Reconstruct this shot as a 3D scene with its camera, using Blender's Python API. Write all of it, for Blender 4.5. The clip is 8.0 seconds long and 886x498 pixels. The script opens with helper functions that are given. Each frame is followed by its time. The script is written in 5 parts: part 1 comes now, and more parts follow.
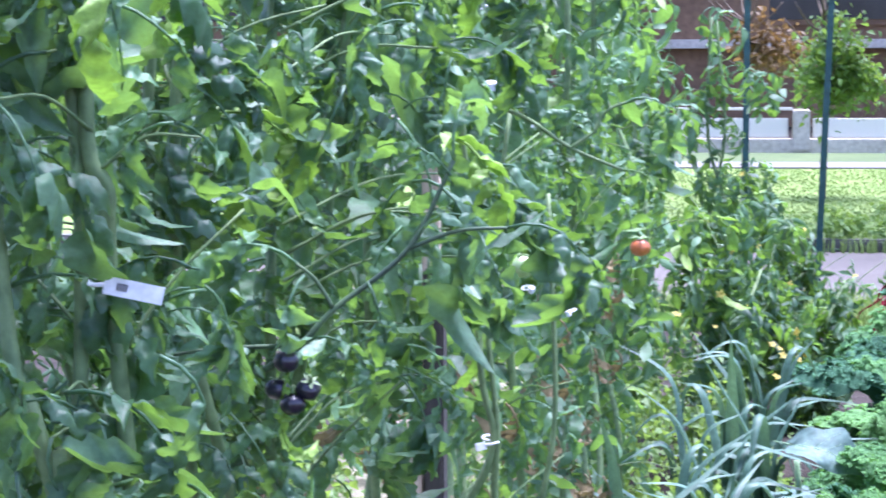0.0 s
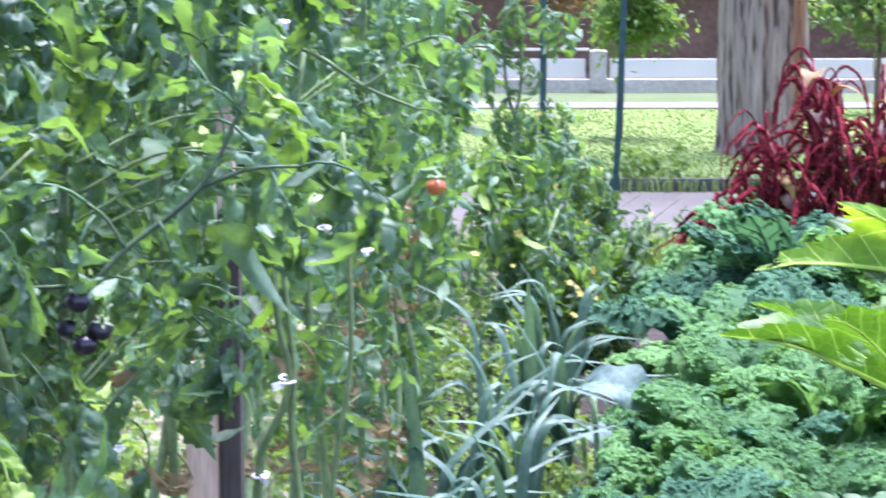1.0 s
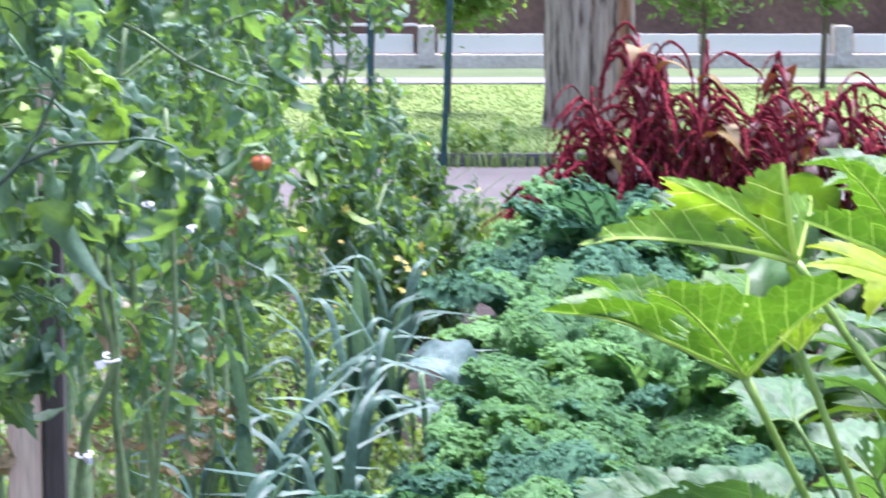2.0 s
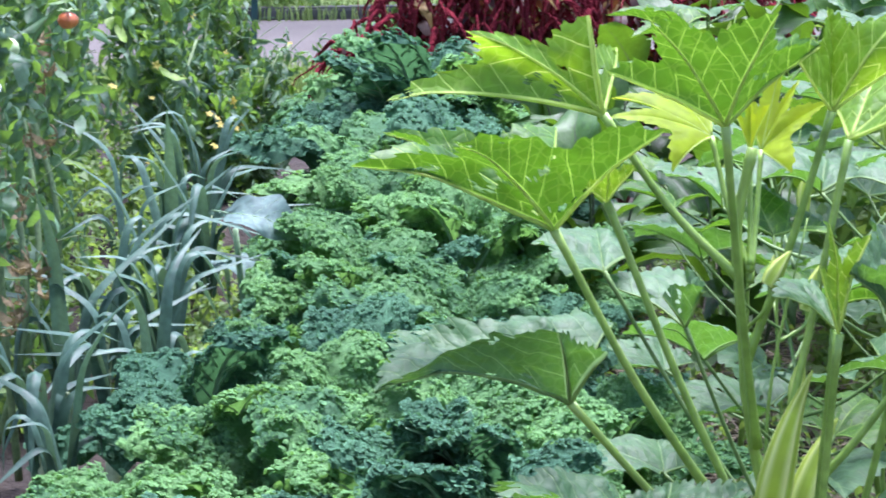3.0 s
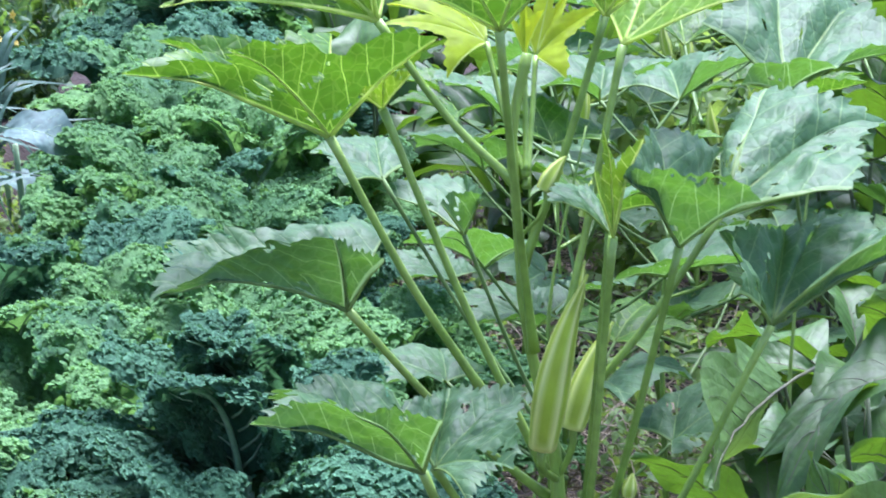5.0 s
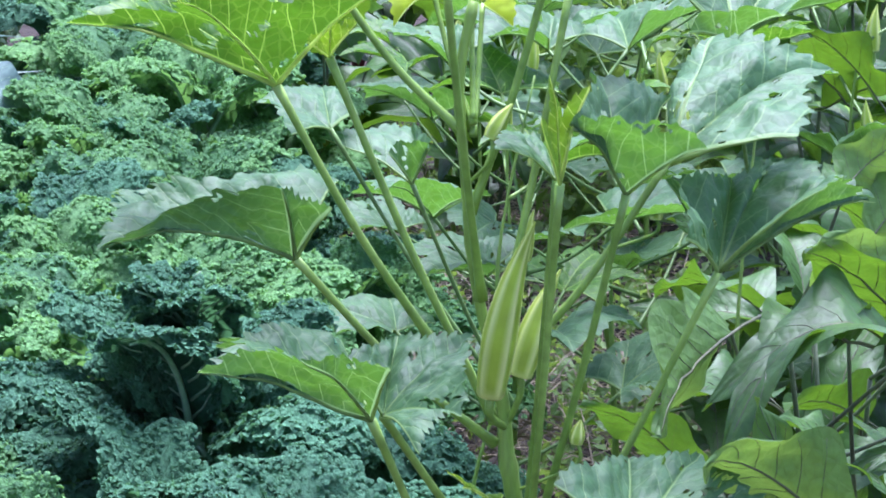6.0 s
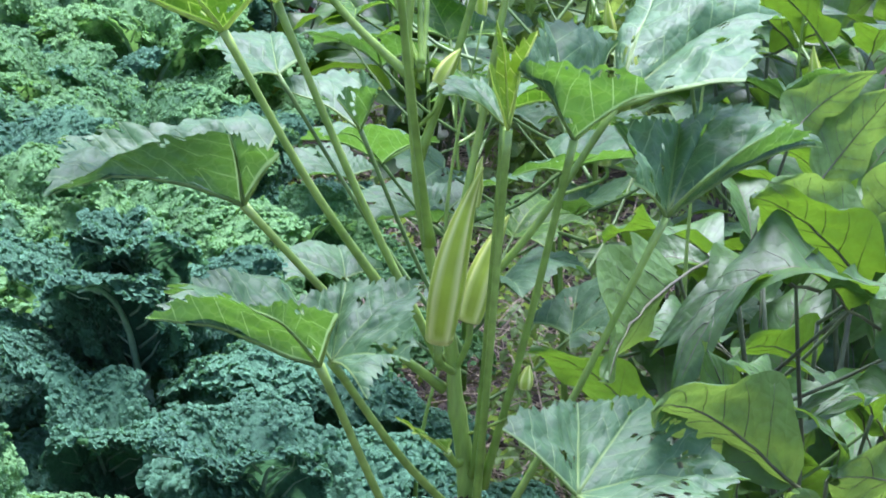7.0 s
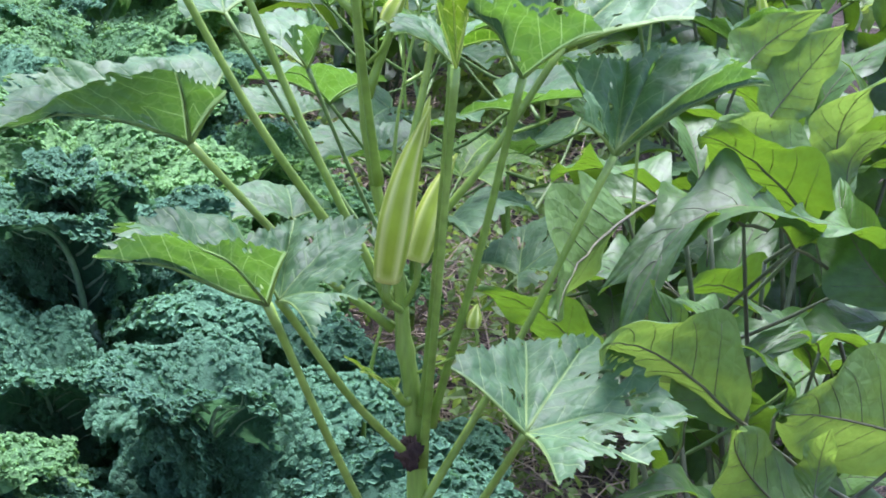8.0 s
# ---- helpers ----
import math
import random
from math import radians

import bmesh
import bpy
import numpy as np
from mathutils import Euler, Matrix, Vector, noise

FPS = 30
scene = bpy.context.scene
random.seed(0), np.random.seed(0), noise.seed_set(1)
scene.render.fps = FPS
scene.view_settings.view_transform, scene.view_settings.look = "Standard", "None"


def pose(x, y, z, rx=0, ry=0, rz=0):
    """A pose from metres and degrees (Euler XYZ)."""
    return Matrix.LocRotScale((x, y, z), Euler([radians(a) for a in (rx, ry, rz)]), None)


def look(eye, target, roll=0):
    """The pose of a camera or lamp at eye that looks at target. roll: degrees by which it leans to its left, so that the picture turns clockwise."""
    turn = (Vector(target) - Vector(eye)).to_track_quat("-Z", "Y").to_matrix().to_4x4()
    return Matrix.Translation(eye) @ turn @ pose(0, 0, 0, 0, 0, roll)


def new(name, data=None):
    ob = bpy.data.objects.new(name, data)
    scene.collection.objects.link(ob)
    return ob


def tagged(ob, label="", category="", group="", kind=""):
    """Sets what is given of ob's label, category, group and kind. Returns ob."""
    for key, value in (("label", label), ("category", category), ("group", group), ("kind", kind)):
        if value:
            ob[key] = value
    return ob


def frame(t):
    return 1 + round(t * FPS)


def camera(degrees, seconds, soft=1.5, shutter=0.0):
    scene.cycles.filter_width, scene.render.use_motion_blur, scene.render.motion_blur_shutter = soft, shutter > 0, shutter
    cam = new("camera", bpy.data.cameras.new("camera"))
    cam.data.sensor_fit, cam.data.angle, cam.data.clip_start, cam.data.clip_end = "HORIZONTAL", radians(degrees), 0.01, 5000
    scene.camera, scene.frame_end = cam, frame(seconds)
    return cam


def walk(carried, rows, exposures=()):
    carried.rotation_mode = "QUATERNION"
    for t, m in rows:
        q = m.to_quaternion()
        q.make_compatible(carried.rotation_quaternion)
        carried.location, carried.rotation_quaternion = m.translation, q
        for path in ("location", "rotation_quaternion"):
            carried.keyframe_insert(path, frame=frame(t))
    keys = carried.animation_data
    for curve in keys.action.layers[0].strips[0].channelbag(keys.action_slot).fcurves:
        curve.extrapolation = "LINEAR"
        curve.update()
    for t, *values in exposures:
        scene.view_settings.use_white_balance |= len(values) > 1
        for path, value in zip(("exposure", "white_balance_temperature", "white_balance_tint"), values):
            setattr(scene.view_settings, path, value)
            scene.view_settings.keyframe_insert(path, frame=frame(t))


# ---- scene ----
cam = camera(20.0, 8.0, soft=1.7, shutter=0.45)
walk(cam, [
    (0.0, pose(-0.0088, -0.0040, 1.4021, 84.860, 0.216, 6.543)),
    (0.5, pose(-0.0063, -0.0068, 1.4005, 84.443, 0.264, 4.505)),
    (1.0, pose(-0.0026, -0.0044, 1.3996, 83.509, 0.108, 1.982)),
    (1.5, pose(-0.0001, 0.0000, 1.4000, 83.253, 0.061, 0.000)),
    (2.0, pose(0.0026, 0.0057, 1.3991, 82.948, -0.064, -1.912)),
    (2.2, pose(0.0030, 0.0045, 1.3993, 81.740, -0.080, -3.070)),
    (3.3, pose(0.0080, -0.0042, 1.4034, 79.449, 0.320, -6.935)),
    (3.5, pose(0.0089, -0.0046, 1.4020, 79.321, 0.279, -7.353)),
    (4.0, pose(0.0113, -0.0029, 1.4006, 78.990, 0.239, -8.258)),
    (4.5, pose(0.0152, -0.0014, 1.3981, 78.612, 0.131, -9.617)),
    (5.0, pose(0.0186, 0.0018, 1.3944, 77.645, -0.044, -11.059)),
    (5.2, pose(0.0188, 0.0021, 1.3942, 77.449, -0.105, -11.337)),
    (6.3, pose(0.0229, -0.0032, 1.3898, 76.214, -0.102, -12.511)),
    (6.5, pose(0.0229, -0.0035, 1.3898, 75.984, -0.162, -12.761)),
    (7.0, pose(0.0235, -0.0020, 1.3882, 75.398, -0.214, -13.315)),
    (7.5, pose(0.0230, 0.0003, 1.3858, 74.548, -0.339, -13.879)),
    (8.0, pose(0.0235, 0.0016, 1.3844, 74.075, -0.470, -14.496)),
], exposures=[(0.0, 2.64, 5650, 35), (1.0, 2.68, 5950, 35), (2.2, 2.52, 6050, 35), (3.3, 2.33, 5950, 31), (6.3, 2.36, 5650, 35), (8.0, 2.45, 6000, 38)])

# ---- world and sun: bright overcast evening, light from behind the beds ----
world = bpy.data.worlds.new("sky")
scene.world = world
world.use_nodes = True
wn = world.node_tree
sky = wn.nodes.new("ShaderNodeTexSky")
sky.sky_type, sky.sun_disc = "NISHITA", False
sky.sun_elevation, sky.sun_rotation = radians(75), radians(33)
sky.air_density, sky.dust_density = 1.0, 1.5
wn.nodes["Background"].inputs["Strength"].default_value = 0.095
wn.links.new(sky.outputs["Color"], wn.nodes["Background"].inputs["Color"])
sun = new("sun", bpy.data.lights.new("sun", "SUN"))
sun.data.energy, sun.data.angle, sun.data.color = 2.8, radians(40), (0.94, 0.98, 1.0)
sun.matrix_world = look((2.2, 3.4, 15), (0, 0, 0))


# ---- materials ----
def nodes_of(name):
    m = bpy.data.materials.new(name)
    m.use_nodes = True
    return m, m.node_tree, m.node_tree.nodes["Principled BSDF"]


def node(tree, kind, **inputs):
    n = tree.nodes.new(kind)
    for key, value in inputs.items():
        n.inputs[key.replace("_", " ")].default_value = value
    return n


def ramp(tree, fac, *stops):
    r = tree.nodes.new("ShaderNodeValToRGB")
    while len(r.color_ramp.elements) < len(stops):
        r.color_ramp.elements.new(0.5)
    for e, (at, col) in zip(r.color_ramp.elements, stops):
        e.position, e.color = at, (*col, 1)
    tree.links.new(fac, r.inputs["Fac"])
    return r.outputs["Color"]


def noise_of(tree, scale, detail=3.0, where="Object", stretch=None):
    tc = tree.nodes.new("ShaderNodeTexCoord")
    n = node(tree, "ShaderNodeTexNoise", Scale=scale, Detail=detail)
    src = tc.outputs[where]
    if stretch:
        mp = tree.nodes.new("ShaderNodeMapping")
        mp.inputs["Scale"].default_value = stretch
        tree.links.new(src, mp.inputs["Vector"])
        src = mp.outputs["Vector"]
    tree.links.new(src, n.inputs["Vector"])
    return n.outputs["Fac"]


def noise_colour(tree, scale):
    tc = tree.nodes.new("ShaderNodeTexCoord")
    n = node(tree, "ShaderNodeTexNoise", Scale=scale, Detail=1.0)
    tree.links.new(tc.outputs["Object"], n.inputs["Vector"])
    return n.outputs["Color"]


def mixed(tree, fac, a, b, mode="MIX"):
    m = tree.nodes.new("ShaderNodeMix")
    m.data_type, m.blend_type = "RGBA", mode
    for sock, v in ((m.inputs[0], fac), (m.inputs[6], a), (m.inputs[7], b)):
        if isinstance(v, bpy.types.NodeSocket):
            tree.links.new(v, sock)
        elif isinstance(v, (int, float)):
            sock.default_value = v
        else:
            sock.default_value = (*v, 1)
    return m.outputs[2]


def bumped(tree, bsdf, height, strength, distance):
    b = node(tree, "ShaderNodeBump", Strength=strength, Distance=distance)
    tree.links.new(height, b.inputs["Height"])
    tree.links.new(b.outputs["Normal"], bsdf.inputs["Normal"])


def calc(tree, op, a, b=0.0, c=0.0):
    n = tree.nodes.new("ShaderNodeMath")
    n.operation = op
    for sock, v in zip(n.inputs, (a, b, c)):
        if isinstance(v, bpy.types.NodeSocket):
            tree.links.new(v, sock)
        else:
            sock.default_value = v
    return n.outputs[0]


def vein_lines(tree, mesh_strength, bold):
    """Midribs, side veins and a faint net, from a leaf map that holds the way along a rib and the way off it."""
    uv = tree.nodes.new("ShaderNodeUVMap")
    sep = tree.nodes.new("ShaderNodeSeparateXYZ")
    tree.links.new(uv.outputs["UV"], sep.inputs["Vector"])
    u, v = sep.outputs["X"], sep.outputs["Y"]
    wob = calc(tree, "MULTIPLY", noise_of(tree, 16.0, 3.0), 0.07)
    main = calc(tree, "LESS_THAN", v, calc(tree, "MULTIPLY_ADD", u, -0.009, 0.011))
    slant = calc(tree, "ADD", calc(tree, "MULTIPLY_ADD", v, -0.95, u), wob)
    cell = calc(tree, "ABSOLUTE", calc(tree, "SUBTRACT", calc(tree, "FRACT", calc(tree, "DIVIDE", slant, 0.135)), 0.5))
    wide = calc(tree, "MULTIPLY_ADD", v, -0.06, 0.030)
    side = calc(tree, "MULTIPLY", calc(tree, "LESS_THAN", cell, wide), calc(tree, "LESS_THAN", v, 0.36))
    tc = tree.nodes.new("ShaderNodeTexCoord")
    vor = node(tree, "ShaderNodeTexVoronoi", Scale=75.0)
    vor.feature = "DISTANCE_TO_EDGE"
    tree.links.new(tc.outputs["Object"], vor.inputs["Vector"])
    net = calc(tree, "MULTIPLY", calc(tree, "LESS_THAN", vor.outputs["Distance"], 0.05), mesh_strength)
    lines = calc(tree, "MINIMUM", calc(tree, "ADD", calc(tree, "ADD", main, calc(tree, "MULTIPLY", side, bold)), net), 1.0)
    puff = calc(tree, "SQRT", calc(tree, "MULTIPLY", cell, calc(tree, "MINIMUM", calc(tree, "MULTIPLY", v, 9.0), 1.0)))
    small = calc(tree, "MINIMUM", calc(tree, "MULTIPLY", vor.outputs["Distance"], 2.2), 0.5)
    return lines, calc(tree, "ADD", calc(tree, "MULTIPLY", puff, 1.5), small)


def faded(c, k):
    g = 0.25 * c[0] + 0.65 * c[1] + 0.1 * c[2]
    return tuple(v + (g - v) * k for v in c)


def leafy(name, dark, light, glow, thin=0.35, rough=0.45, grain=60.0, vary=0.5, odd=None, relief=0.002, spots=None, waxy=0.3, veins=None, rim=None, pale=0.14, net=0.22, bold=0.5, shaded_crinkle=0.0):
    """Leaf tissue: two greens over a coarse and a fine noise, each leaf a little different, some light coming through."""
    m, tree, bsdf = nodes_of(name)
    dark, light = faded(dark, pale), faded(light, pale)
    info = tree.nodes.new("ShaderNodeObjectInfo")
    coarse = noise_of(tree, 14.0, 2.0)
    fine = noise_of(tree, grain, 4.0)
    col = ramp(tree, coarse, (0.3, dark), (0.7, light))
    each = ramp(tree, info.outputs["Random"], (0.0, tuple(c * 0.72 for c in dark)), (1.0, light))
    col = mixed(tree, vary, col, each)
    if odd:
        pick = ramp(tree, info.outputs["Random"], (odd[0], (0, 0, 0)), (odd[0] + 0.02, (1, 1, 1)))
        col = mixed(tree, pick, col, odd[1])
    fleck = ramp(tree, fine, (0.35, (0.72, 0.72, 0.72)), (0.65, (1.15, 1.15, 1.1)))
    col = mixed(tree, 1.0, col, fleck, "MULTIPLY")
    if spots:
        dots = ramp(tree, noise_of(tree, spots[0], 2.0), (spots[1], (0, 0, 0)), (spots[1] + 0.05, (1, 1, 1)))
        col = mixed(tree, dots, col, spots[2])
    if veins:
        lines, puff = vein_lines(tree, net, bold)
        col = mixed(tree, lines, col, veins)
        fine = calc(tree, "ADD", calc(tree, "MULTIPLY_ADD", lines, -0.5, calc(tree, "MULTIPLY", fine, 0.45)), puff)
        glow = mixed(tree, lines, glow, tuple(min(1.0, c * 2.2) for c in veins))
    if rim:
        uv = tree.nodes.new("ShaderNodeUVMap")
        sep = tree.nodes.new("ShaderNodeSeparateXYZ")
        tree.links.new(uv.outputs["UV"], sep.inputs["Vector"])
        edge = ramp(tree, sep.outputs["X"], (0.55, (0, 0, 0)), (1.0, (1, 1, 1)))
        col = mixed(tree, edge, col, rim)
    if shaded_crinkle:
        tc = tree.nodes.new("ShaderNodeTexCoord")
        vor = node(tree, "ShaderNodeTexVoronoi", Scale=shaded_crinkle)
        warp = mixed(tree, 0.06, tc.outputs["Object"], noise_colour(tree, shaded_crinkle * 0.5))
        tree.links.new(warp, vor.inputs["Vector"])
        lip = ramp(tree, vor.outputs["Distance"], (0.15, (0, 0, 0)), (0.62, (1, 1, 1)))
        # shade put into the colour: hollows between curls darker, their lips lighter
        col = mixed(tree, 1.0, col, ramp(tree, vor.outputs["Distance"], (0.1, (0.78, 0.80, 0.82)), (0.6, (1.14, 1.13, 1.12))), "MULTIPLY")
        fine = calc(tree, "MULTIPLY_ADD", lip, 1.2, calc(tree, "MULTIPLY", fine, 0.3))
    tree.links.new(col, bsdf.inputs["Base Color"])
    bsdf.inputs["Roughness"].default_value = rough
    bsdf.inputs["Specular IOR Level"].default_value = waxy
    bumped(tree, bsdf, fine, 0.7, relief)
    tr = tree.nodes.new("ShaderNodeBsdfTranslucent")
    tree.links.new(mixed(tree, 0.75, col, glow), tr.inputs["Color"])
    mx = tree.nodes.new("ShaderNodeMixShader")
    mx.inputs["Fac"].default_value = thin
    out = tree.nodes["Material Output"]
    tree.links.new(bsdf.outputs["BSDF"], mx.inputs[1])
    tree.links.new(tr.outputs["BSDF"], mx.inputs[2])
    tree.links.new(mx.outputs["Shader"], out.inputs["Surface"])
    return m


def plain(name, a, b, scale=8.0, rough=0.6, metal=0.0, relief=0.3, depth=0.003, stretch=None, fine=80.0, waxy=0.4):
    m, tree, bsdf = nodes_of(name)
    col = ramp(tree, noise_of(tree, scale, 4.0, "Object", stretch), (0.3, a), (0.7, b))
    small = noise_of(tree, fine, 4.0, "Object", stretch)
    col = mixed(tree, 1.0, col, ramp(tree, small, (0.3, (0.75, 0.75, 0.75)), (0.7, (1.1, 1.1, 1.1))), "MULTIPLY")
    tree.links.new(col, bsdf.inputs["Base Color"])
    bsdf.inputs["Roughness"].default_value, bsdf.inputs["Metallic"].default_value = rough, metal
    bsdf.inputs["Specular IOR Level"].default_value = waxy
    bumped(tree, bsdf, small, relief, depth)
    return m


M_okra = leafy("okra_leaf", (0.030, 0.105, 0.010), (0.055, 0.155, 0.015), (0.13, 0.34, 0.008), 0.27, 0.48, 90, 0.3, veins=(0.22, 0.38, 0.05), net=0.14, bold=0.8, pale=0.0, relief=0.001)
M_okra_mid = leafy("okra_light_leaf", (0.085, 0.21, 0.012), (0.13, 0.28, 0.018), (0.29, 0.52, 0.012), 0.38, 0.5, 90, 0.2, veins=(0.38, 0.54, 0.10), net=0.10, bold=0.8, pale=0.0, relief=0.001)
M_okra_young = leafy("okra_young_leaf", (0.24, 0.36, 0.012), (0.32, 0.44, 0.016), (0.62, 0.74, 0.014), 0.52, 0.55, 90, 0.2, relief=0.0004, pale=0.0)
M_okra_old = leafy("okra_old_leaf", (0.042, 0.122, 0.042), (0.068, 0.165, 0.064), (0.13, 0.34, 0.012), 0.30, 0.56, 70, 0.3, waxy=0.42, relief=0.0010, pale=0.04, veins=(0.16, 0.28, 0.09), net=0.14, bold=0.7)
M_vein_old = leafy("dull_vein", (0.15, 0.26, 0.08), (0.21, 0.33, 0.11), (0.5, 0.66, 0.14), 0.40, 0.55, 60, 0.2, pale=0.0)
M_vein = leafy("pale_vein", (0.40, 0.55, 0.12), (0.50, 0.64, 0.18), (0.75, 0.90, 0.25), 0.5, 0.5, 60, 0.2, pale=0.0)
M_withered = plain("withered_petal", (0.018, 0.011, 0.010), (0.07, 0.042, 0.030), 60, 0.9, relief=1.0, depth=0.003, fine=220)
M_okra_stem = plain("okra_stem", (0.11, 0.22, 0.025), (0.24, 0.38, 0.06), 9, 0.42, stretch=(3, 3, 0.6), waxy=0.5)
M_petiole = plain("okra_petiole", (0.12, 0.24, 0.025), (0.24, 0.38, 0.065), 12, 0.42, waxy=0.5)
M_petiole_small = plain("small_okra_petiole", (0.075, 0.155, 0.030), (0.14, 0.24, 0.06), 12, 0.5, waxy=0.4)
M_pod = leafy("okra_pod", (0.33, 0.48, 0.03), (0.40, 0.54, 0.05), (0.45, 0.62, 0.04), 0.14, 0.45, 22, 0.2, waxy=0.5, relief=0.0005, pale=0.0, rim=(0.66, 0.74, 0.24))
M_kale = leafy("curly_kale", (0.056, 0.172, 0.088), (0.150, 0.325, 0.110), (0.20, 0.46, 0.08), 0.30, 0.65, 120, 0.75, waxy=0.15, rim=(0.165, 0.40, 0.135), pale=0.02, relief=0.004, shaded_crinkle=150.0)
M_kale_blue = leafy("blue_kale", (0.030, 0.114, 0.072), (0.072, 0.202, 0.106), (0.12, 0.34, 0.11), 0.24, 0.65, 120, 0.75, waxy=0.15, rim=(0.118, 0.295, 0.162), relief=0.0035, pale=0.03, shaded_crinkle=190.0)
M_kale_rib = plain("kale_rib", (0.16, 0.30, 0.16), (0.25, 0.40, 0.22), 16, 0.5)
M_tomato_leaf = leafy("tomato_leaf", (0.020, 0.076, 0.046), (0.122, 0.260, 0.128), (0.27, 0.53, 0.045), 0.30, 0.54, 140, 0.85, odd=(0.92, (0.18, 0.31, 0.05)), waxy=0.42, pale=0.06, relief=0.0015)
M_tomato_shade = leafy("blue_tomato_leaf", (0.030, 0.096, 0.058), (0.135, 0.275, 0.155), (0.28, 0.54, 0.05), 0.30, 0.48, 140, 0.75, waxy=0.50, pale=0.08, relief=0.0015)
M_tomato_stem = plain("tomato_stem", (0.095, 0.165, 0.060), (0.19, 0.275, 0.110), 20, 0.6)
M_branch = plain("dark_tomato_branch", (0.03, 0.06, 0.035), (0.10, 0.17, 0.07), 12, 0.6)
M_green_tomato = plain("green_tomato", (0.34, 0.48, 0.18), (0.44, 0.58, 0.27), 12, 0.3, waxy=0.6)
M_red_tomato = plain("orange_tomato", (0.48, 0.12, 0.035), (0.60, 0.20, 0.05), 12, 0.3, waxy=0.6)
M_black_tomato = plain("black_tomato", (0.008, 0.007, 0.014), (0.02, 0.015, 0.03), 12, 0.28, waxy=0.6)
M_collard = leafy("cabbage_leaf", (0.075, 0.155, 0.135), (0.110, 0.200, 0.175), (0.2, 0.38, 0.22), 0.15, 0.65, 60, 0.3, waxy=0.3, relief=0.001)
M_leek = leafy("leek_leaf", (0.040, 0.112, 0.078), (0.080, 0.178, 0.126), (0.2, 0.4, 0.16), 0.15, 0.5, 60, 0.4)
M_leek_pale = plain("leek_shaft", (0.35, 0.45, 0.22), (0.5, 0.58, 0.36), 8, 0.5)
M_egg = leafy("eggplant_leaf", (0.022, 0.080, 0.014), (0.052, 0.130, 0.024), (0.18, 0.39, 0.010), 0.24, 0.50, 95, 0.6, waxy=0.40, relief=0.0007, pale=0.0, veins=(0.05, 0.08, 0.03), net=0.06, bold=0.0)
# paler copy of eggplant_leaf, light from behind put into its colour
M_egg_backlit = leafy("eggplant_backlit_leaf", (0.062, 0.155, 0.034), (0.105, 0.205, 0.055), (0.24, 0.43, 0.045), 0.32, 0.55, 95, 0.5, waxy=0.35, relief=0.0012, pale=0.0, veins=(0.09, 0.12, 0.03), net=0.10, bold=0.0)
M_egg_stem = plain("eggplant_stem", (0.05, 0.055, 0.035), (0.12, 0.17, 0.07), 8, 0.5)
M_egg_vein = plain("eggplant_vein", (0.05, 0.055, 0.035), (0.11, 0.13, 0.05), 20, 0.5)
M_tassel = plain("amaranth_tassel", (0.135, 0.013, 0.021), (0.24, 0.026, 0.036), 30, 0.9, relief=0.9, depth=0.008, fine=160, waxy=0.1)
M_am_leaf = leafy("amaranth_leaf", (0.060, 0.016, 0.012), (0.105, 0.034, 0.016), (0.20, 0.06, 0.02), 0.2, 0.6, 60, 0.8, odd=(0.58, (0.17, 0.11, 0.018)), waxy=0.45)
M_am_stem = plain("amaranth_stem", (0.16, 0.02, 0.03), (0.26, 0.05, 0.05), 20, 0.5)
# pale colour stands in for sunlit ground seen between the tomato stems
M_path = plain("pale_gap_ground", (0.17, 0.155, 0.105), (0.29, 0.265, 0.19), 9, 0.9, relief=1.0, depth=0.02, fine=45)
M_soil = plain("soil", (0.016, 0.012, 0.009), (0.045, 0.034, 0.025), 6, 0.95, relief=1.0, depth=0.02, fine=50)
M_straw = leafy("dry_straw", (0.25, 0.20, 0.12), (0.45, 0.38, 0.26), (0.4, 0.35, 0.2), 0.2, 0.8, 60, 0.8)
M_weed = leafy("low_weed", (0.085, 0.19, 0.035), (0.17, 0.31, 0.07), (0.36, 0.56, 0.07), 0.38, 0.5, 80, 0.7)
M_lawn = plain("lawn", (0.13, 0.21, 0.045), (0.20, 0.28, 0.07), 1.2, 0.9, relief=1.0, depth=0.03, fine=25)
M_road = plain("asphalt", (0.100, 0.090, 0.076), (0.136, 0.122, 0.104), 1.5, 0.9, relief=0.6, depth=0.01, fine=60)
M_kerb = plain("kerb_stone", (0.06, 0.062, 0.055), (0.14, 0.14, 0.12), 3, 0.9)
M_walk = plain("pale_concrete", (0.135, 0.131, 0.128), (0.175, 0.171, 0.166), 1.2, 0.9, fine=20)
M_fore = plain("thin_grass", (0.05, 0.085, 0.025), (0.085, 0.12, 0.04), 1.2, 0.9, fine=20)
M_wall = plain("grey_concrete", (0.40, 0.368, 0.318), (0.50, 0.465, 0.41), 1.5, 0.9, fine=20)
M_white = plain("white_paint", (0.62, 0.60, 0.54), (0.68, 0.66, 0.59), 1, 0.6, fine=300, relief=0.05)
M_brown = plain("brown_cladding", (0.125, 0.072, 0.042), (0.22, 0.130, 0.075), 1.5, 0.8, fine=12)
M_dark = plain("dark_glass", (0.015, 0.015, 0.018), (0.04, 0.04, 0.045), 1.0, 0.2)
M_bark, bark_tree, bark_bsdf = nodes_of("grey_bark")
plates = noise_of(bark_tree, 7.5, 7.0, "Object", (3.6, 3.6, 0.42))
blotch = noise_of(bark_tree, 1.6, 3.0, "Object", (1.5, 1.5, 0.4))
